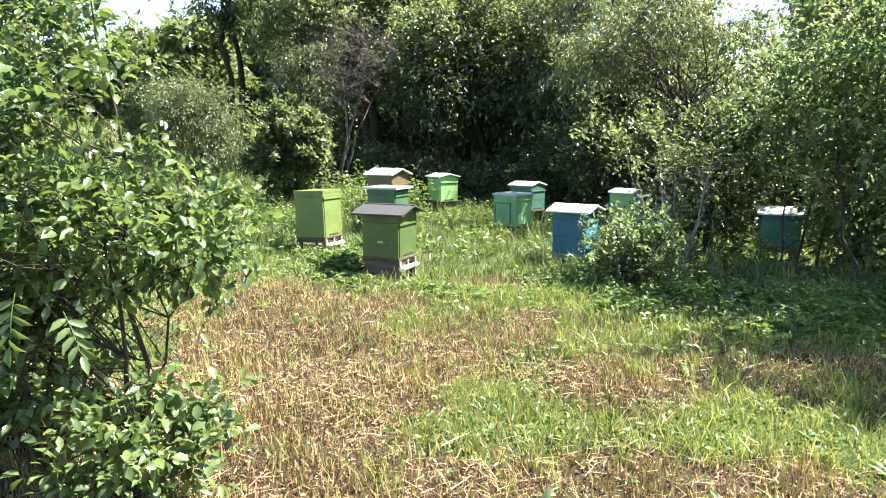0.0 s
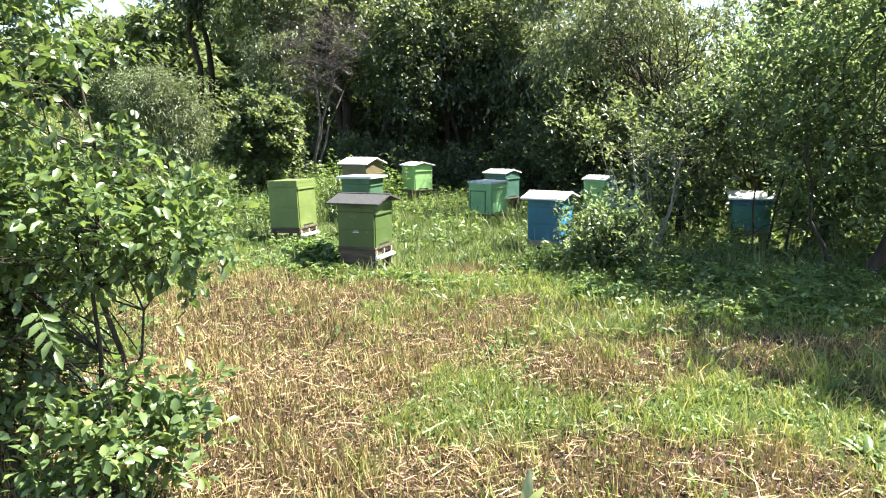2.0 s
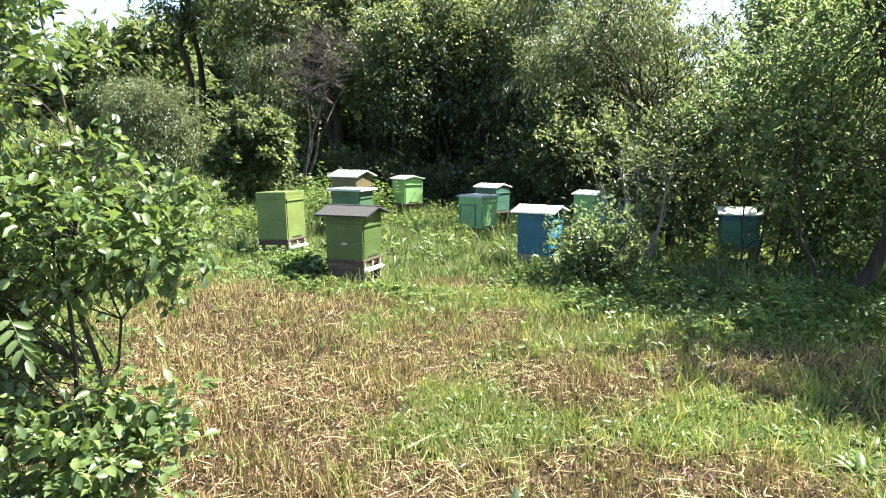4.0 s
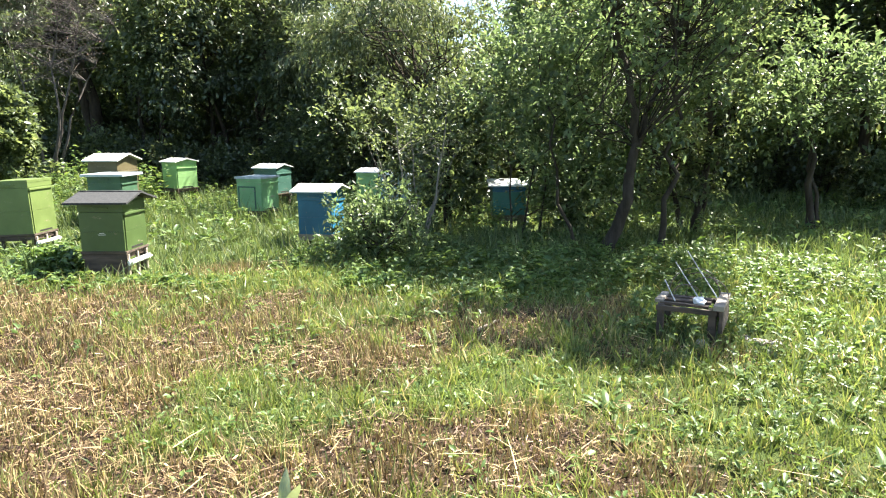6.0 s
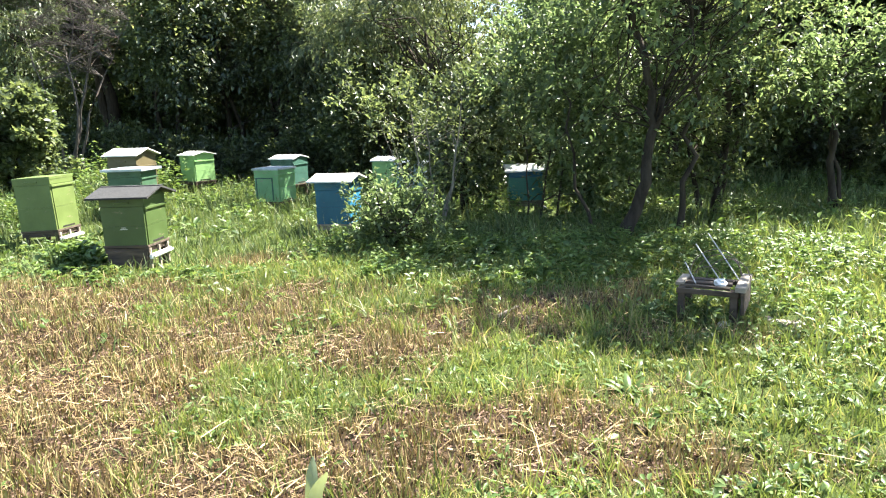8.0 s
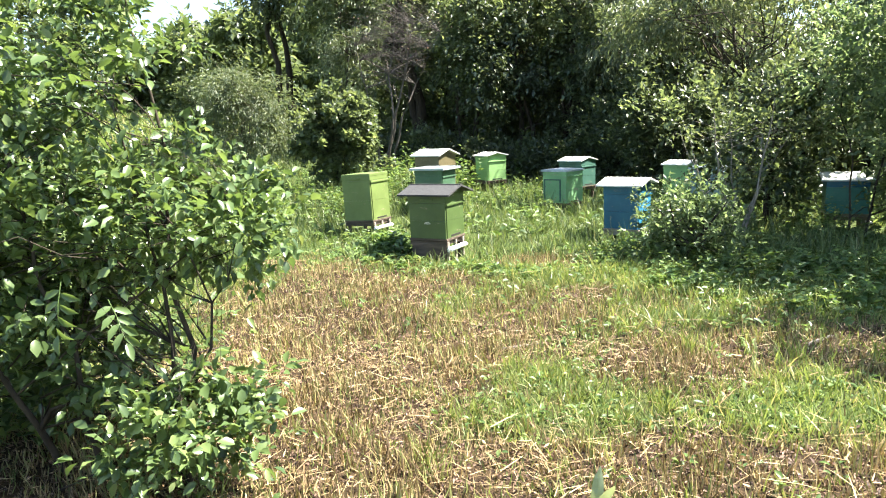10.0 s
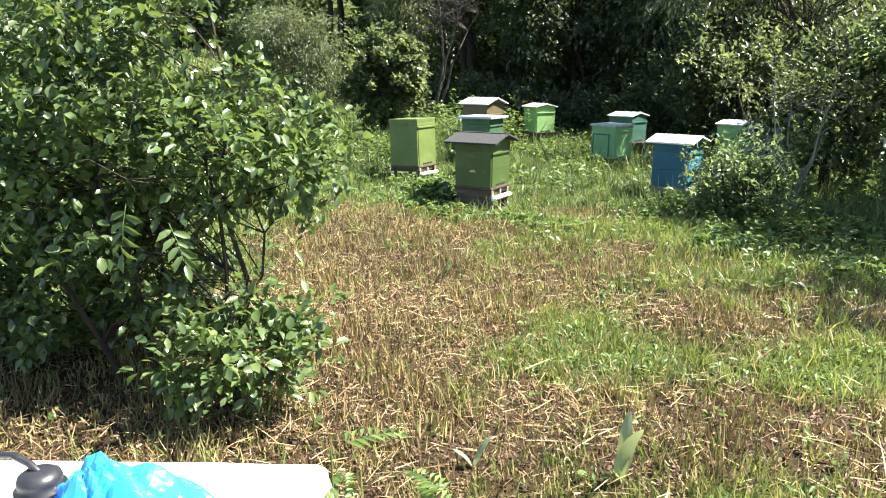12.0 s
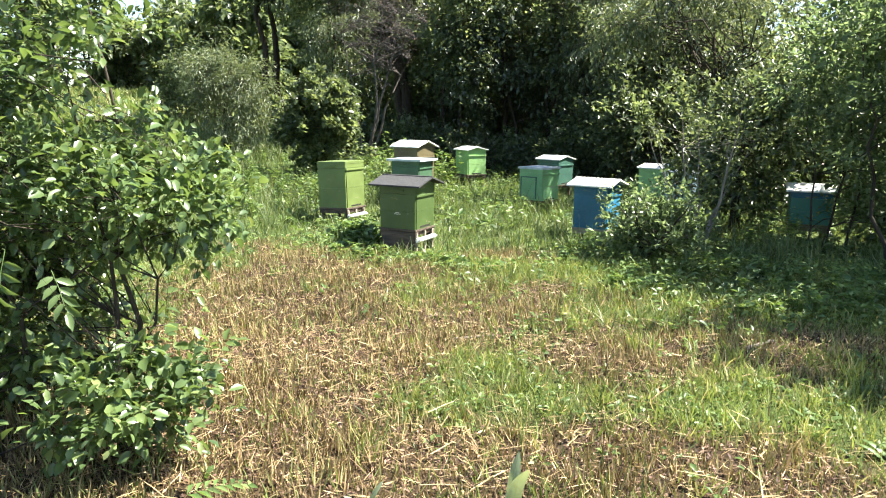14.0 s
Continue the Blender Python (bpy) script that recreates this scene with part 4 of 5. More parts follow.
# ---- hives ----
def gable(w, d, eave, ridge, over, z, thick=0.018):
    """Two roof boards meeting at a ridge along x."""
    bm = bmesh.new()
    hx, hy = w / 2 + over, d / 2 + over
    for s in (-1, 1):
        a = [Vector((-hx, s * hy, z + eave)), Vector((hx, s * hy, z + eave)), Vector((hx, 0, z + ridge)), Vector((-hx, 0, z + ridge))]
        up = Vector((0, 0, thick))
        vs = [bm.verts.new(p) for p in a] + [bm.verts.new(p + up) for p in a]
        for f in ((0, 1, 2, 3), (4, 5, 6, 7), (0, 1, 5, 4), (1, 2, 6, 5), (2, 3, 7, 6), (3, 0, 4, 7)):
            bm.faces.new([vs[i] for i in f])
    bmesh.ops.recalc_face_normals(bm, faces=bm.faces[:])
    return bm


def gable_end(w, d, ridge, z, x, t=0.016):
    bm = bmesh.new()
    vs = []
    for dx in (0, t):
        vs += [bm.verts.new((x + dx, -d / 2, z)), bm.verts.new((x + dx, d / 2, z)), bm.verts.new((x + dx, 0, z + ridge))]
    for f in ((0, 2, 1), (3, 4, 5), (0, 1, 4, 3), (1, 2, 5, 4), (2, 0, 3, 5)):
        bm.faces.new([vs[i] for i in f])
    bmesh.ops.recalc_face_normals(bm, faces=bm.faces[:])
    return bm


def hive(x, y, rz, label, w, stand, body_h, lid_h, body, lid, roof, roof_kind, roof_mat, leg=None, landing=True, side=None, ridge=0.07, over=0.06):
    """A wooden hive: stand with legs, brood box of boards, lid box, roof, landing board and entrance on the +x side."""
    z0 = float(gz(x, y)) - 0.02
    ob = tagged(thing("beehive", x, y, z0, rz), label, "beehive", "hives in the apiary")
    leg = leg or M_WOOD
    h = w / 2
    for sx in (-1, 1):
        for sy in (-1, 1):
            part("leg", box(0.04, 0.04, stand + 0.05, sx * (h - 0.035), sy * (h - 0.035), -0.03, 0.003, jitter=0.004), leg, ob)
    for s in (-1, 1):
        part("stand_rail", box(w + 0.02, 0.03, 0.05, 0, s * (h - 0.01), stand - 0.055, 0.003), leg, ob)
        part("stand_rail", box(0.026, w - 0.06, 0.045, s * (h - 0.025), 0, stand - 0.052, 0.003), leg, ob)
    part("floor_board", box(w + 0.03, w + 0.03, 0.024, 0, 0, stand, 0.004), leg, ob)
    z = stand + 0.024
    bx = part("brood_box", box(w - 0.008, w - 0.008, body_h - 0.004, 0, 0, z, 0.004), body, ob)
    # face boards, a little uneven, with open joints between them
    n = 2
    for k in range(n):
        bh = body_h / n
        for s in (-1, 1):
            part("board", box(w + 0.006, 0.018, bh - 0.0016, random.uniform(-0.001, 0.001), s * (h + 0.002), z + k * bh + 0.0008, 0.0014), body, bx)
            part("board", box(0.018, w - 0.03, bh - 0.0016, s * (h + 0.002), random.uniform(-0.001, 0.001), z + k * bh + 0.0008, 0.0014), (side or body) if s > 0 else body, bx)
    # no opening is cut: a near-black strip paints the shade inside the slot
    part("entrance", box(0.008, w * 0.55, 0.02, h + 0.009, 0, z + 0.012, 0.002), M_SLOT_SHADE, ob, "narrow entrance slot, its shade drawn as a near-black strip")
    part("rim", box(0.028, w + 0.012, 0.022, h + 0.014, 0, z + body_h - 0.03, 0.003), lid, ob)
    if landing:
        for s in (-1, 0, 1):
            part("post", box(0.022, 0.03, stand - 0.03, h + 0.004, s * (h - 0.03), 0.02, 0.003), M_WOOD, ob)
        part("landing_board", box(0.06, w * 0.96, 0.018, h + 0.03, 0, max(0.05, stand - 0.1), 0.003), M_WHITE, ob, "worn white landing board")
        part("front_rail", box(0.022, w, 0.05, h + 0.022, 0, max(0.03, stand - 0.12), 0.003), M_WHITE, ob)
    z += body_h
    part("lid_box", box(w + 0.022, w + 0.022, lid_h, 0, 0, z + 0.001, 0.005), lid, ob)
    part("cleat", box(0.16, 0.016, 0.02, 0, -h - 0.018, z + lid_h * 0.35, 0.003), lid, ob)
    z += lid_h + 0.001
    if roof_kind == "gable":
        part("roof", gable(w, w, -0.012, ridge, over, z), roof_mat, ob, roof)
        for sx in (-1, 1):
            part("gable_board", gable_end(w, w + 0.01, ridge - 0.006, z, sx * (h - 0.004) - 0.008), lid, ob)
        part("ridge_strip", box(w + 2 * over + 0.004, 0.05, 0.006, 0, 0, z + ridge + 0.014, 0.001), roof_mat, ob)
    else:
        part("roof", box(w + 2 * over, w + 2 * over, 0.014, 0, 0, z, 0.004), roof_mat, ob, roof)
        for s in (-1, 1):
            part("roof_lip", box(w + 2 * over + 0.004, 0.004, 0.032, 0, s * (h + over), z - 0.02, 0.001), roof_mat, ob)
            part("roof_lip", box(0.004, w + 2 * over - 0.004, 0.032, s * (h + over), 0, z - 0.02, 0.001), roof_mat, ob)
    return ob


(H_BLACK, H_LEFT, H_TEAL, H_OCHRE, H_FAR, H_TURQ, H_TURQ2, H_BLUE, H_SMALL, H_GREY, H_BLUE2) = HIVES
front = hive(*H_BLACK, -11.6, "grass-green wooden beehive with black felt roof on wooden stand", 0.432, 0.25, 0.385, 0.095, M_GREEN, M_GREEN, "black roofing felt", "gable", M_FELT, M_WOOD_DARK, over=0.10, ridge=0.075)
for k, (bw, bz) in enumerate(((0.05, 0.43), (0.075, 0.415))):
    part("lettering_bar", box(bw, 0.003, 0.006, 0.0, -0.2315, bz + 0.02, 0), M_WHITE, front, "small unreadable white lettering")
part("stand_board", box(0.41, 0.018, 0.17, 0.0, -0.214, 0.05, 0.003, jitter=0.003), M_WOOD_DARK, front, "dark weathered board closing the stand")
left_hive = hive(*H_LEFT, -11.6, "yellow-green wooden beehive with flat lid on white legs", 0.45, 0.19, 0.55, 0.08, M_OLIVE, M_OLIVE, "flat painted lid", "flat", M_OLIVE, M_WOOD_DARK, over=0.012)
left_hive.matrix_world = left_hive.matrix_world @ pose(0, 0, 0, 0, -2, 0)
hive(*H_TEAL, -11.6, "dark green beehive with flat zinc lid", 0.47, 0.12, 0.5, 0.11, M_DEEPGREEN, M_DEEPGREEN, "flat zinc lid", "flat", M_TIN_BLUE, over=0.07)
hive(*H_OCHRE, -20, "ochre-yellow beehive with pale tin gable roof", 0.5, 0.2, 0.5, 0.16, M_OCHRE, M_OCHRE, "pale tin roof", "gable", M_TIN, over=0.07, ridge=0.09)
hive(*H_FAR, -44, "light green beehive with pale tin roof in tall grass", 0.45, 0.24, 0.42, 0.1, M_LIGHTGREEN, M_LIGHTGREEN, "pale tin roof", "gable", M_TIN, M_WOOD_DARK, False, over=0.05, ridge=0.05)
turq = hive(*H_TURQ, -30, "pale turquoise beehive with flat zinc lid", 0.47, 0.09, 0.47, 0.08, M_TURQ, M_TURQ, "flat zinc lid", "flat", M_TIN_BLUE, M_WOOD_DARK, False, over=0.03)
part("front_door", box(0.30, 0.012, 0.34, -0.04, -0.247, 0.15, 0.003), M_TURQ, turq, "plain closed front panel")
for dx in (-0.2, 0.12):
    part("door_batten", box(0.02, 0.018, 0.36, dx, -0.25, 0.14, 0.003), M_SEAGREEN, turq)
part("door_batten", box(0.34, 0.018, 0.02, -0.04, -0.25, 0.5, 0.003), M_SEAGREEN, turq)
hive(*H_TURQ2, -30, "turquoise beehive with tin roof on tall legs", 0.47, 0.24, 0.38, 0.09, M_SEAGREEN, M_SEAGREEN, "patchy tin roof", "gable", M_TIN, M_WOOD_DARK, False, over=0.04, ridge=0.05)
# +x boards take the lighter blue, so their sunlit look is painted in
hive(*H_BLUE, -21, "blue wooden beehive with pale tin gable roof", 0.42, 0.12, 0.42, 0.11, M_BLUE, M_BLUE, "pale sunlit tin roof", "gable", M_TIN, side=M_BLUE_SUNLIT, over=0.08, ridge=0.06)
hive(*H_SMALL, -35, "light green beehive half hidden by a plum tree", 0.44, 0.12, 0.42, 0.08, M_LIGHTGREEN, M_LIGHTGREEN, "pale tin roof", "gable", M_TIN, over=0.04, ridge=0.05)
hive(*H_GREY, -15, "grey-blue beehive half hidden by a plum tree", 0.44, 0.12, 0.40, 0.08, M_GREYBLUE, M_GREYBLUE, "dull zinc roof", "flat", M_TIN_BLUE, over=0.04)
hive(*H_BLUE2, -8, "teal-blue beehive with tin roof under plum branches", 0.44, 0.24, 0.32, 0.09, M_TEAL, M_BLUE, "pale tin roof", "gable", M_TIN, M_OCHRE, over=0.07, ridge=0.06)


# ---- low wooden stand with old metal frame ----
def rod(points, r, sides=8):
    V, Q = tube_np(points, [r] * len(points), sides)
    return V, Q


def low_stand():
    x, y = 3.17, 4.60
    z = float(gz(x, y)) - 0.02
    ob = tagged(thing("wooden_stand", x, y, z, -37), "low weathered wooden stand holding a bent metal frame", "stand")
    W, D, H = 0.37, 0.33, 0.255
    for sx in (-1, 1):
        for sy in (-1, 1):
            part("leg", box(0.045, 0.045, H, sx * (W / 2 - 0.02), sy * (D / 2 - 0.02), 0, 0.004, jitter=0.004), M_WOOD_DARK, ob)
    part("front_rail", box(W + 0.02, 0.022, 0.035, 0, -D / 2 - 0.008, H - 0.04, 0.004), M_WOOD_DARK, ob)
    part("back_rail", box(W + 0.02, 0.022, 0.035, 0, D / 2 + 0.008, H - 0.04, 0.004), M_WOOD_DARK, ob)
    part("side_plank", box(0.065, D + 0.10, 0.035, W / 2 + 0.02, 0.0, H + 0.002, 0.005), M_WOOD, ob, "pale sun-bleached plank")
    part("side_board", box(0.022, D + 0.08, 0.15, W / 2 + 0.036, 0.0, H - 0.15, 0.004), M_WOOD_DARK, ob)
    part("side_plank", box(0.05, D * 0.8, 0.022, -W / 2 + 0.0, 0.0, H + 0.002, 0.004), M_WOOD, ob)
    for k in range(3):
        part("slat", box(W - 0.06, 0.06, 0.016, -0.02, -0.11 + 0.11 * k, H - 0.008, 0.003, jitter=0.004), M_WOOD_DARK, ob)
    return x, y, z + H


sx0, sy0, sz0 = low_stand()
frame_ob = tagged(thing("metal_frame", sx0, sy0, sz0, -37), "bent frame of pale rods and rusty wire hoops", "metal frame")
for a, b in (((0.17, 0.04, 0.03), (-0.06, 0.2, 0.31)), ((0.06, 0.0, 0.02), (-0.13, 0.14, 0.24)), ((-0.08, -0.12, 0.02), (-0.17, -0.02, 0.14))):
    V, Q = rod([a, b], 0.0042)
    child("rod", mesh_fast("rod", V, [Q], M_STEEL), frame_ob, "pale worn steel rod")
for cx, cy, rr, tilt in ((0.03, 0.12, 0.15, 0.5), (0.1, 0.06, 0.14, 0.2), (-0.02, 0.0, 0.10, -0.4), (0.0, 0.16, 0.17, 0.9)):
    t = np.linspace(0, np.pi, 14)
    V, Q = rod(np.stack([cx + rr * np.cos(t), cy + rr * np.sin(t) * math.sin(tilt) * 0.6, 0.02 + rr * np.sin(t) * 1.0], 1), 0.0035, 6)
    child("hoop", mesh_fast("hoop", V, [Q], M_RUST), frame_ob, "thin rusty wire hoop")


def lump(name, x, y, z, sx, sy, sz, material, label, category, seed, group=""):
    bm = bmesh.new()
    bmesh.ops.create_icosphere(bm, subdivisions=3, radius=1)
    for v in bm.verts:
        n = noise.noise(v.co * 1.7 + Vector((seed, 0, 0))) * 0.35 + noise.noise(v.co * 4 + Vector((0, seed, 0))) * 0.15
        v.co = Vector((v.co.x * sx, v.co.y * sy, v.co.z * sz)) * (1 + n)
    me = bpy.data.meshes.new(name)
    bm.to_mesh(me)
    bm.free()
    me.materials.append(material)
    ob = new(name, me)
    ob.matrix_world = pose(x, y, z, 0, 0, seed * 40)
    return tagged(ob, label, category, group)


lump("rag", sx0 + 0.02, sy0 - 0.08, sz0 + 0.02, 0.05, 0.04, 0.028, M_CLOTH, "crumpled pale rag on the wooden stand", "rag", 2)
for i, (x, y, q) in enumerate(((3.12, 4.32, 0.05), (3.44, 4.28, 0.045), (3.56, 4.2, 0.04))):
    lump("stone", x, y, float(gz(x, y)) + q * 0.25, q, q * 0.8, q * 0.5, M_STONE, "pale stone lying in the grass by the stand", "stone", 3 + i, "stones by the stand")


def board_on_ground(x, y, rz, L, w):
    bm = box(L, w, 0.014, 0, 0, 0, 0.003, jitter=0.003)
    me = bpy.data.meshes.new("wood_scrap")
    bm.to_mesh(me)
    bm.free()
    me.materials.append(M_WOOD)
    ob = new("wood_scrap", me)
    ob.matrix_world = pose(x, y, float(gz(x, y)) + 0.012, 4, 3, rz)
    return tagged(ob, "short weathered stick lying on the mown ground", "stick", "sticks on the ground")


board_on_ground(1.83, 4.95, 52, 0.34, 0.022)
board_on_ground(3.5, 4.25, -30, 0.22, 0.05)
board_on_ground(3.46, 4.3, -75, 0.18, 0.03)
board_on_ground(0.0, 4.6, 40, 0.30, 0.010)
board_on_ground(2.75, 5.0, -60, 0.26, 0.02)

# ---- white table in the near corner ----
TZ = 0.72
tab = tagged(thing("garden_table", -0.22, 0.86, 0, 18), "garden table covered with white oilcloth", "table")
W, D = 0.86, 0.55
for sx in (-1, 1):
    for sy in (-1, 1):
        part("leg", box(0.05, 0.05, TZ - 0.03, sx * (W / 2 - 0.07), sy * (D / 2 - 0.07), 0, 0.004), M_WOOD, tab)
part("tabletop", box(W - 0.02, D - 0.02, 0.026, 0, 0, TZ - 0.03, 0.004), M_WOOD, tab)


def oilcloth():
    bm = bmesh.new()
    nx, ny = 60, 40
    g = [[None] * (ny + 1) for _ in range(nx + 1)]
    for i in range(nx + 1):
        for j in range(ny + 1):
            u, v = (i / nx - 0.5) * (W + 0.26), (j / ny - 0.5) * (D + 0.26)
            ox, oy = max(0, abs(u) - W / 2), max(0, abs(v) - D / 2)
            fold = 0.012 * math.sin(26 * u + 2) * min(1, oy * 9) + 0.012 * math.sin(24 * v) * min(1, ox * 9)
            px = math.copysign(min(abs(u), W / 2) + (0.012 + abs(fold)) * (ox > 0), u)
            py = math.copysign(min(abs(v), D / 2) + (0.012 + abs(fold)) * (oy > 0), v)
            pz = TZ + 0.002 - max(ox, oy) + 0.003 * noise.noise(Vector((u * 7, v * 7, 0)))
            g[i][j] = bm.verts.new((px, py, pz))
    for i in range(nx):
        for j in range(ny):
            bm.faces.new((g[i][j], g[i + 1][j], g[i + 1][j + 1], g[i][j + 1]))
    return bm


cloth = thing("tablecloth", -0.22, 0.86, 0, 18)
tagged(cloth, "white oilcloth with creased hanging edges on the table", "tablecloth")
part("cloth", oilcloth(), M_CLOTH, cloth, smooth_shade=True)


def plastic_bag(x, y, z):
    bm = bmesh.new()
    n = 46
    g = [[None] * (n + 1) for _ in range(n + 1)]
    for i in range(n + 1):
        for j in range(n + 1):
            u, v = i / n * 2 - 1, j / n * 2 - 1
            q = max(0, 1 - (u * u + v * v) ** 0.9)
            p = Vector((u * 3, v * 3, 1.3))
            ridge = abs(noise.noise(p * 0.8)) + 0.3 * abs(math.sin(4 * math.atan2(v, u + 0.35) + 2.5 * noise.noise(p))) + 0.07 * abs(noise.noise(p * 5))
            g[i][j] = bm.verts.new((u * 0.155 * (1 + 0.15 * noise.noise(p)), v * 0.11 * (1 + 0.2 * noise.noise(p + Vector((5, 0, 0)))), 0.004 + q * (0.075 + 0.06 * ridge) * (1.0 - 0.3 * u) + 0.010 * ridge))
    for i in range(n):
        for j in range(n):
            if (i / n * 2 - 1) ** 2 + (j / n * 2 - 1) ** 2 < 1.05:
                bm.faces.new((g[i][j], g[i + 1][j], g[i + 1][j + 1], g[i][j + 1]))
    for v in [v for v in bm.verts if not v.link_faces]:
        bm.verts.remove(v)
    me = bpy.data.meshes.new("plastic_bag")
    bm.to_mesh(me)
    bm.free()
    me.materials.append(M_BAG)
    ob = new("plastic_bag", me)
    ob.matrix_world = pose(x, y, z, 0, 0, 15)
    return tagged(ob, "crumpled bright blue plastic bag on the white table", "plastic bag")


plastic_bag(-0.075, 0.985, TZ + 0.004)


def bellows(x, y, z):
    ob = tagged(thing("rubber_bulb", x, y, z, 20), "black ribbed rubber bulb with thin hose", "rubber bulb")
    bm = bmesh.new()
    prof = [(0.0, 0.0), (0.036, 0.0)] + [q for k in range(5) for q in ((0.039, 0.006 + 0.014 * k), (0.039, 0.011 + 0.014 * k), (0.032, 0.0145 + 0.014 * k))] + [(0.034, 0.082), (0.031, 0.092), (0.022, 0.099), (0.012, 0.101), (0.0, 0.102)]
    rings = []
    for r, h in prof:
        rings.append([bm.verts.new((r * math.cos(a), r * math.sin(a), h * 0.86)) for a in np.linspace(0, 2 * math.pi, 24, endpoint=False)] if r else [bm.verts.new((0, 0, h * 0.86))])
    for a, b in zip(rings, rings[1:]):
        for k in range(24):
            f = [a[k % len(a)], a[(k + 1) % len(a)], b[(k + 1) % len(b)], b[k % len(b)]]
            f = list(dict.fromkeys(f))
            if len(f) > 2:
                bm.faces.new(f)
    bmesh.ops.recalc_face_normals(bm, faces=bm.faces[:])
    part("bulb", bm, M_RUBBER, ob, smooth_shade=True)
    V, Q = rod([(0.0, 0, 0.084), (-0.015, 0.004, 0.096), (-0.05, 0.02, 0.102), (-0.10, 0.03, 0.095), (-0.17, 0.03, 0.06), (-0.22, 0.02, 0.01)], 0.006)
    child("hose", mesh_fast("hose", V, [Q], M_RUBBER), ob)
    return ob


bellows(-0.228, 0.965, TZ + 0.004)


# ---- single plants ----
def big_leaf(L, w, bend, fold, n=8):
    bm = bmesh.new()
    rows = []
    for i in range(n + 1):
        u = i / n
        a = bend * u
        cx, cz = L * (math.sin(a) / max(bend, 1e-3)), L * (1 - math.cos(a)) / max(bend, 1e-3)
        ww = w * math.sin(math.pi * min(1, 0.06 + u * 0.94)) ** 0.75 * (1 + 0.12 * math.sin(9 * u))
        rows.append([bm.verts.new((cz * 1.0 + fold * abs(s) * ww, s * ww, cx)) for s in (-1, -0.5, 0, 0.5, 1)])
    for a, b in zip(rows, rows[1:]):
        for k in range(4):
            bm.faces.new((a[k], a[k + 1], b[k + 1], b[k]))
    return bm


M_PALE = foliage("leaf_pale_woolly", ((0, (0.27, 0.35, 0.17)), (1, (0.38, 0.45, 0.26))), 0.4, 0.6, 0.3)


def mullein(x, y, leaves_spec, label):
    ob = tagged(thing("tall_weed", x, y, float(gz(x, y)) - 0.005), label, "weed")
    for L, w, bend, rz, tilt in leaves_spec:
        lf = part("leaf", big_leaf(L, w, bend, 0.15), M_PALE, ob, smooth_shade=True)
        lf.matrix_local = pose(0, 0, 0.01, 0, tilt, rz)
    return ob


mullein(0.575, 2.53, ((0.30, 0.04, 0.9, -50, -4), (0.27, 0.026, 0.6, 75, -3), (0.12, 0.02, 0.7, -120, 22), (0.2, 0.015, 0.4, 100, 2)), "pale woolly weed with upright folded leaves")
def dock(x, y, n, L, seed, flat=(5, 40), label="broad-leaved green dock plant beside the hive", group="docks by the hive"):
    r = np.random.default_rng(seed)
    ob = tagged(thing("dock_plant", x, y, float(gz(x, y)) - 0.01), label, "weed", group)
    for k in range(n):
        lf = part("leaf", big_leaf(L * r.uniform(0.6, 1.1), L * 0.13 * r.uniform(0.8, 1.2), r.uniform(0.5, 1.3), 0.35), M_HERB, ob, smooth_shade=True)
        lf.matrix_local = pose(r.normal(0, 0.03), r.normal(0, 0.03), 0.01, 0, r.uniform(*flat), r.uniform(0, 360))
    return ob


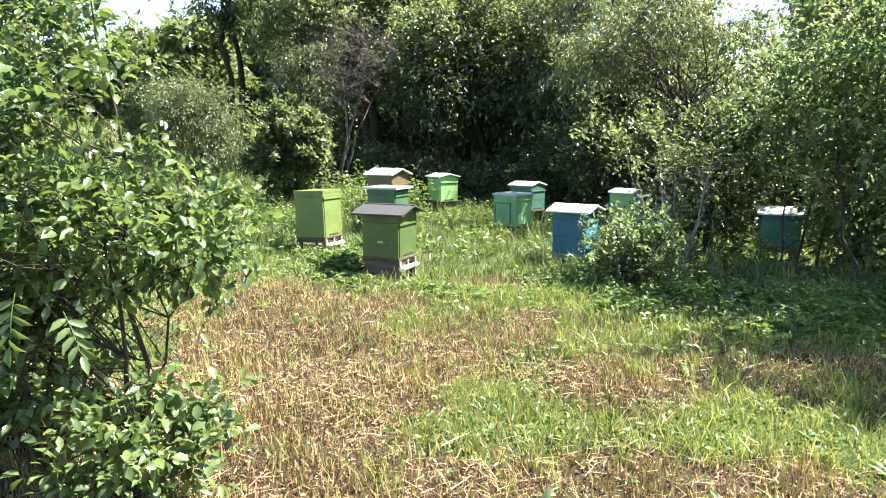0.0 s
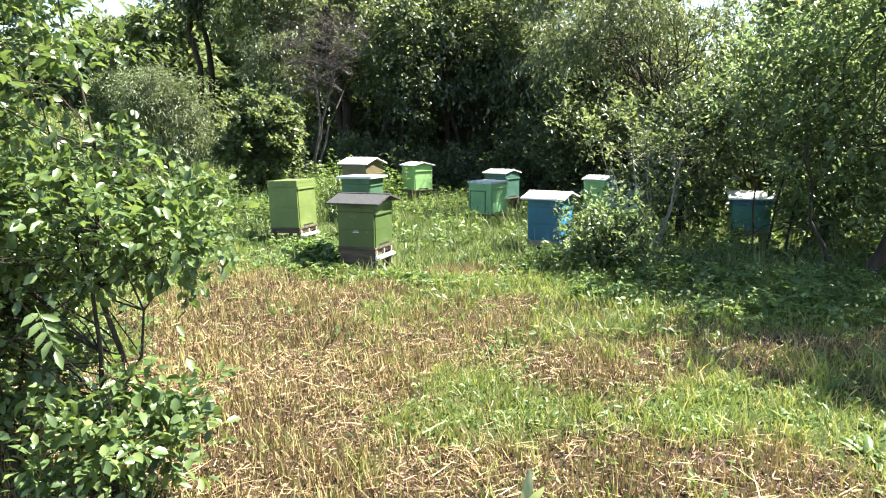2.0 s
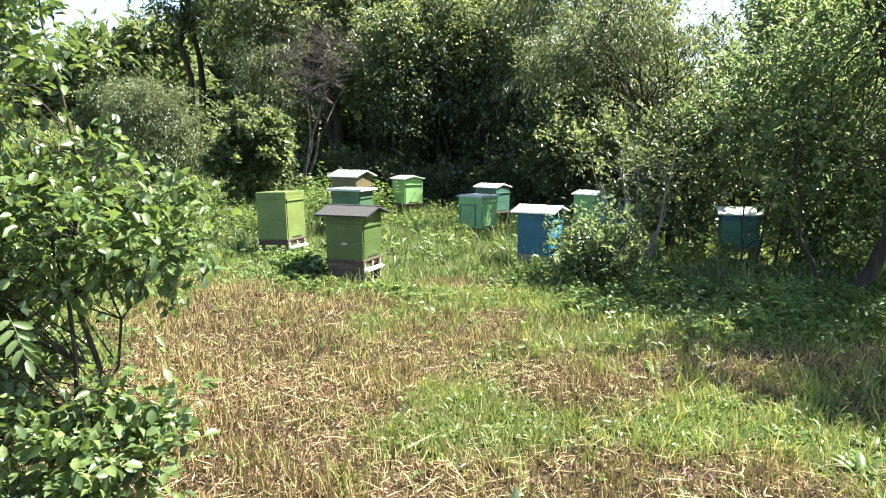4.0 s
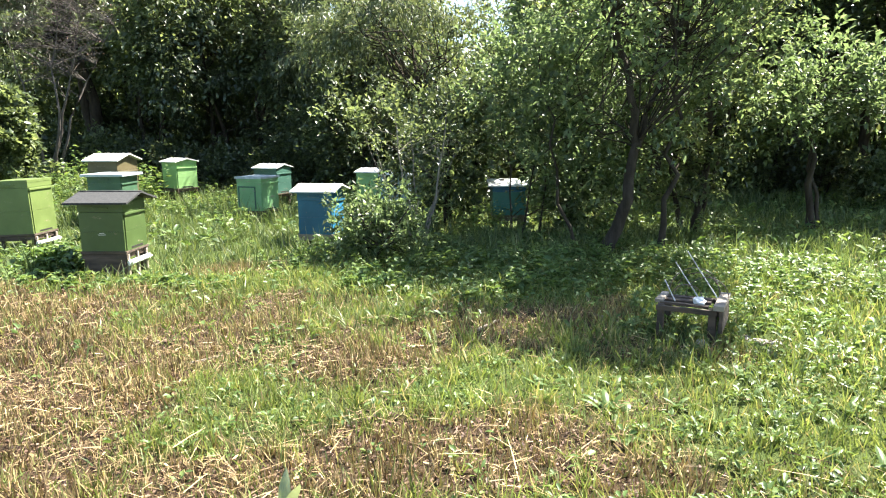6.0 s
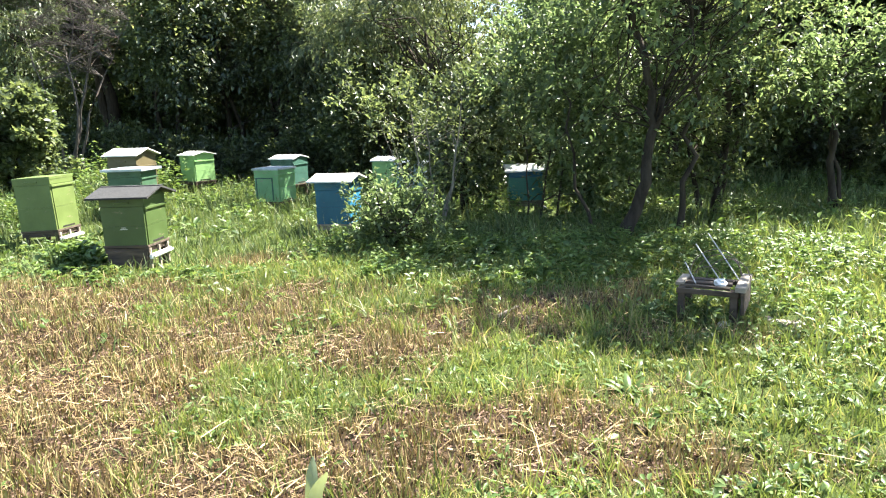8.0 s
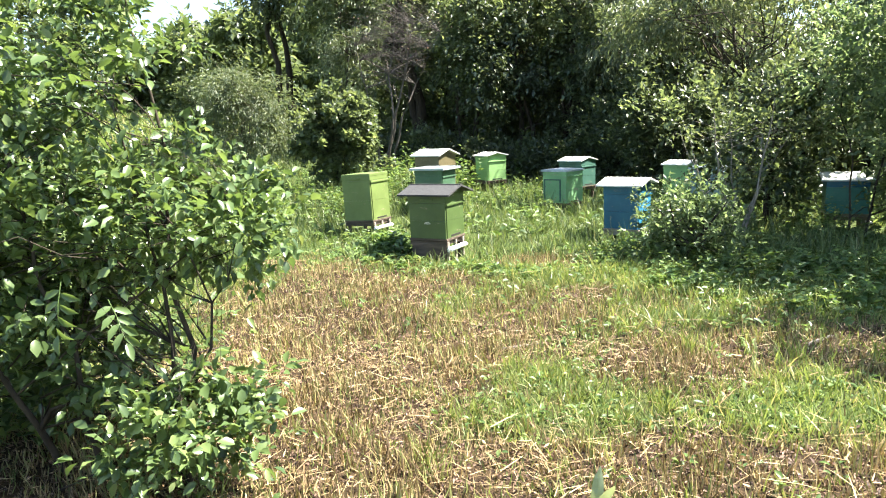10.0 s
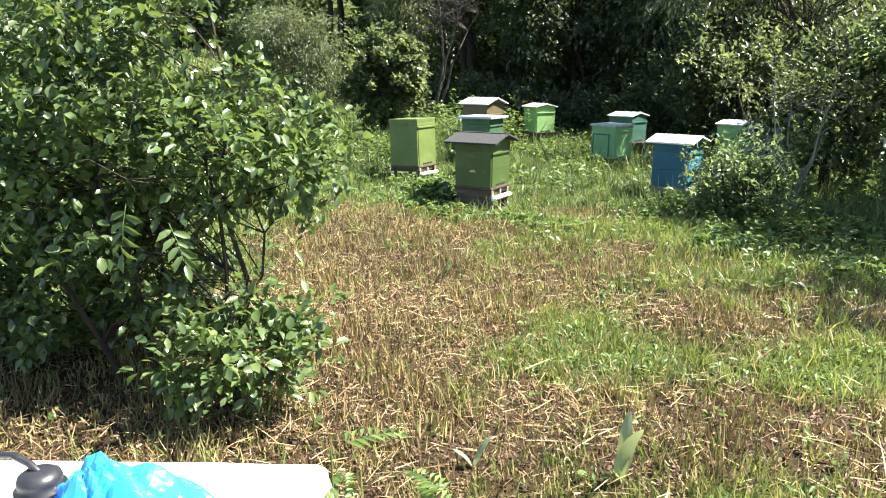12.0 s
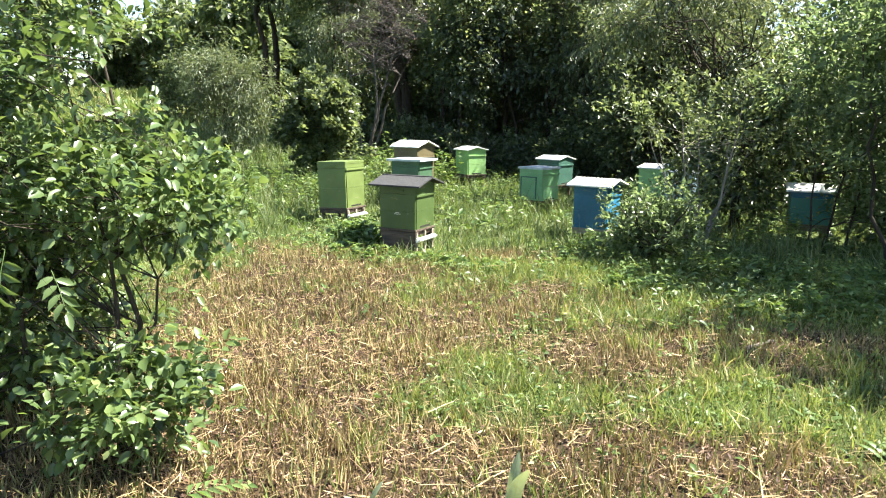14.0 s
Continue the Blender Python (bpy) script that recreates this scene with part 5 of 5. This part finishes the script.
for q in ((-2.02, 7.78, 14, 0.36, 1), (-1.86, 7.6, 10, 0.28, 2), (-2.3, 8.0, 12, 0.3, 3), (-1.0, 7.15, 8, 0.16, 4)):
    dock(*q)
for k, (x, y) in enumerate(((2.55, 3.15), (2.9, 3.4), (3.25, 3.2), (3.0, 3.75), (3.55, 3.7), (3.75, 4.4), (2.3, 3.75), (3.5, 5.0), (4.2, 4.6), (2.2, 4.3), (4.1, 5.6), (1.75, 4.15), (2.05, 3.1), (1.5, 5.6), (3.3, 2.8), (2.75, 2.75), (2.7, 3.0), (3.1, 3.05), (3.45, 3.35), (3.8, 3.6), (3.2, 3.55), (2.45, 3.4), (3.9, 4.05), (2.6, 4.1), (2.1, 3.45), (4.3, 4.2), (3.65, 4.75), (4.5, 5.1), (1.9, 3.75), (3.0, 2.6))):
    dock(x, y, 9, 0.105 + 0.012 * (k % 5), 30 + k, (30, 70), "flat rosette of broad green meadow leaves", "rosettes in the meadow")
mullein(0.05, 2.45, ((0.14, 0.02, 0.6, 40, 15), (0.11, 0.018, 0.9, 200, 20)), "small pale broad-leaved weed in stubble")


def ferny(x, y, h, seed):
    r = np.random.default_rng(seed)
    ob = tagged(thing("ferny_weed", x, y, float(gz(x, y)) - 0.01), "fresh green ferny weed beside the white table", "weed")
    for k in range(3):
        top = np.array([r.normal(0, 0.08), r.normal(0, 0.06), h * r.uniform(0.8, 1.0)])
        P = curve_pts((r.normal(0, 0.02), r.normal(0, 0.02), 0), top, 6, 0.08, 0.01, r)
        V, Q = tube_np(P, np.linspace(0.005, 0.002, 6), 5)
        child("stem", mesh_fast("stem", V, [Q], M_HERB), ob)
        for m in range(7):
            u = 0.45 + 0.55 * m / 6
            c = P[0] + (P[-1] - P[0]) * u
            a = r.uniform(0, 6.28)
            d = np.array([math.cos(a), math.sin(a), 0.25])
            n = 16
            t = np.repeat(np.linspace(0.2, 1, n // 2), 2)
            pts = c + d * (t * 0.15)[:, None] - np.array([0, 0, 0.05]) * (t ** 2)[:, None]
            side = np.cross(d, [0, 0, 1.0]) * np.tile([1, -1], n // 2)[:, None]
            V, F = leaves(pts, d * 0.6 + side, 0.05 * (1.15 - 0.7 * t), 0.011 * np.ones(n), NARROW, np.array([0, 0, 1.0]), r)
            child("frond", mesh_fast("frond", V, [F], M_HERB), ob, kind="stuff")
    return ob


ferny(0.15, 1.33, 0.74, 4)
ferny(0.23, 1.36, 0.70, 8)
ferny(0.30, 1.42, 0.62, 12)


def sapling(x, y, h, seed):
    return grow("sapling", x, y, "thin sapling with large fresh leaves", "tree", [(0, 0, h, 0.012, -0.05, 0.02)], [(0, 0, h * 0.75, 0.2, 0.2, 0.42, 1)], 22, 110, 0.07, M_LEAF_FRESH, M_BARK_GREY, OVATE, 0.6, 0.06, 0.2, seed, 0.003)


sapling(*spot(53.4, 1.9), 1.75, 33)
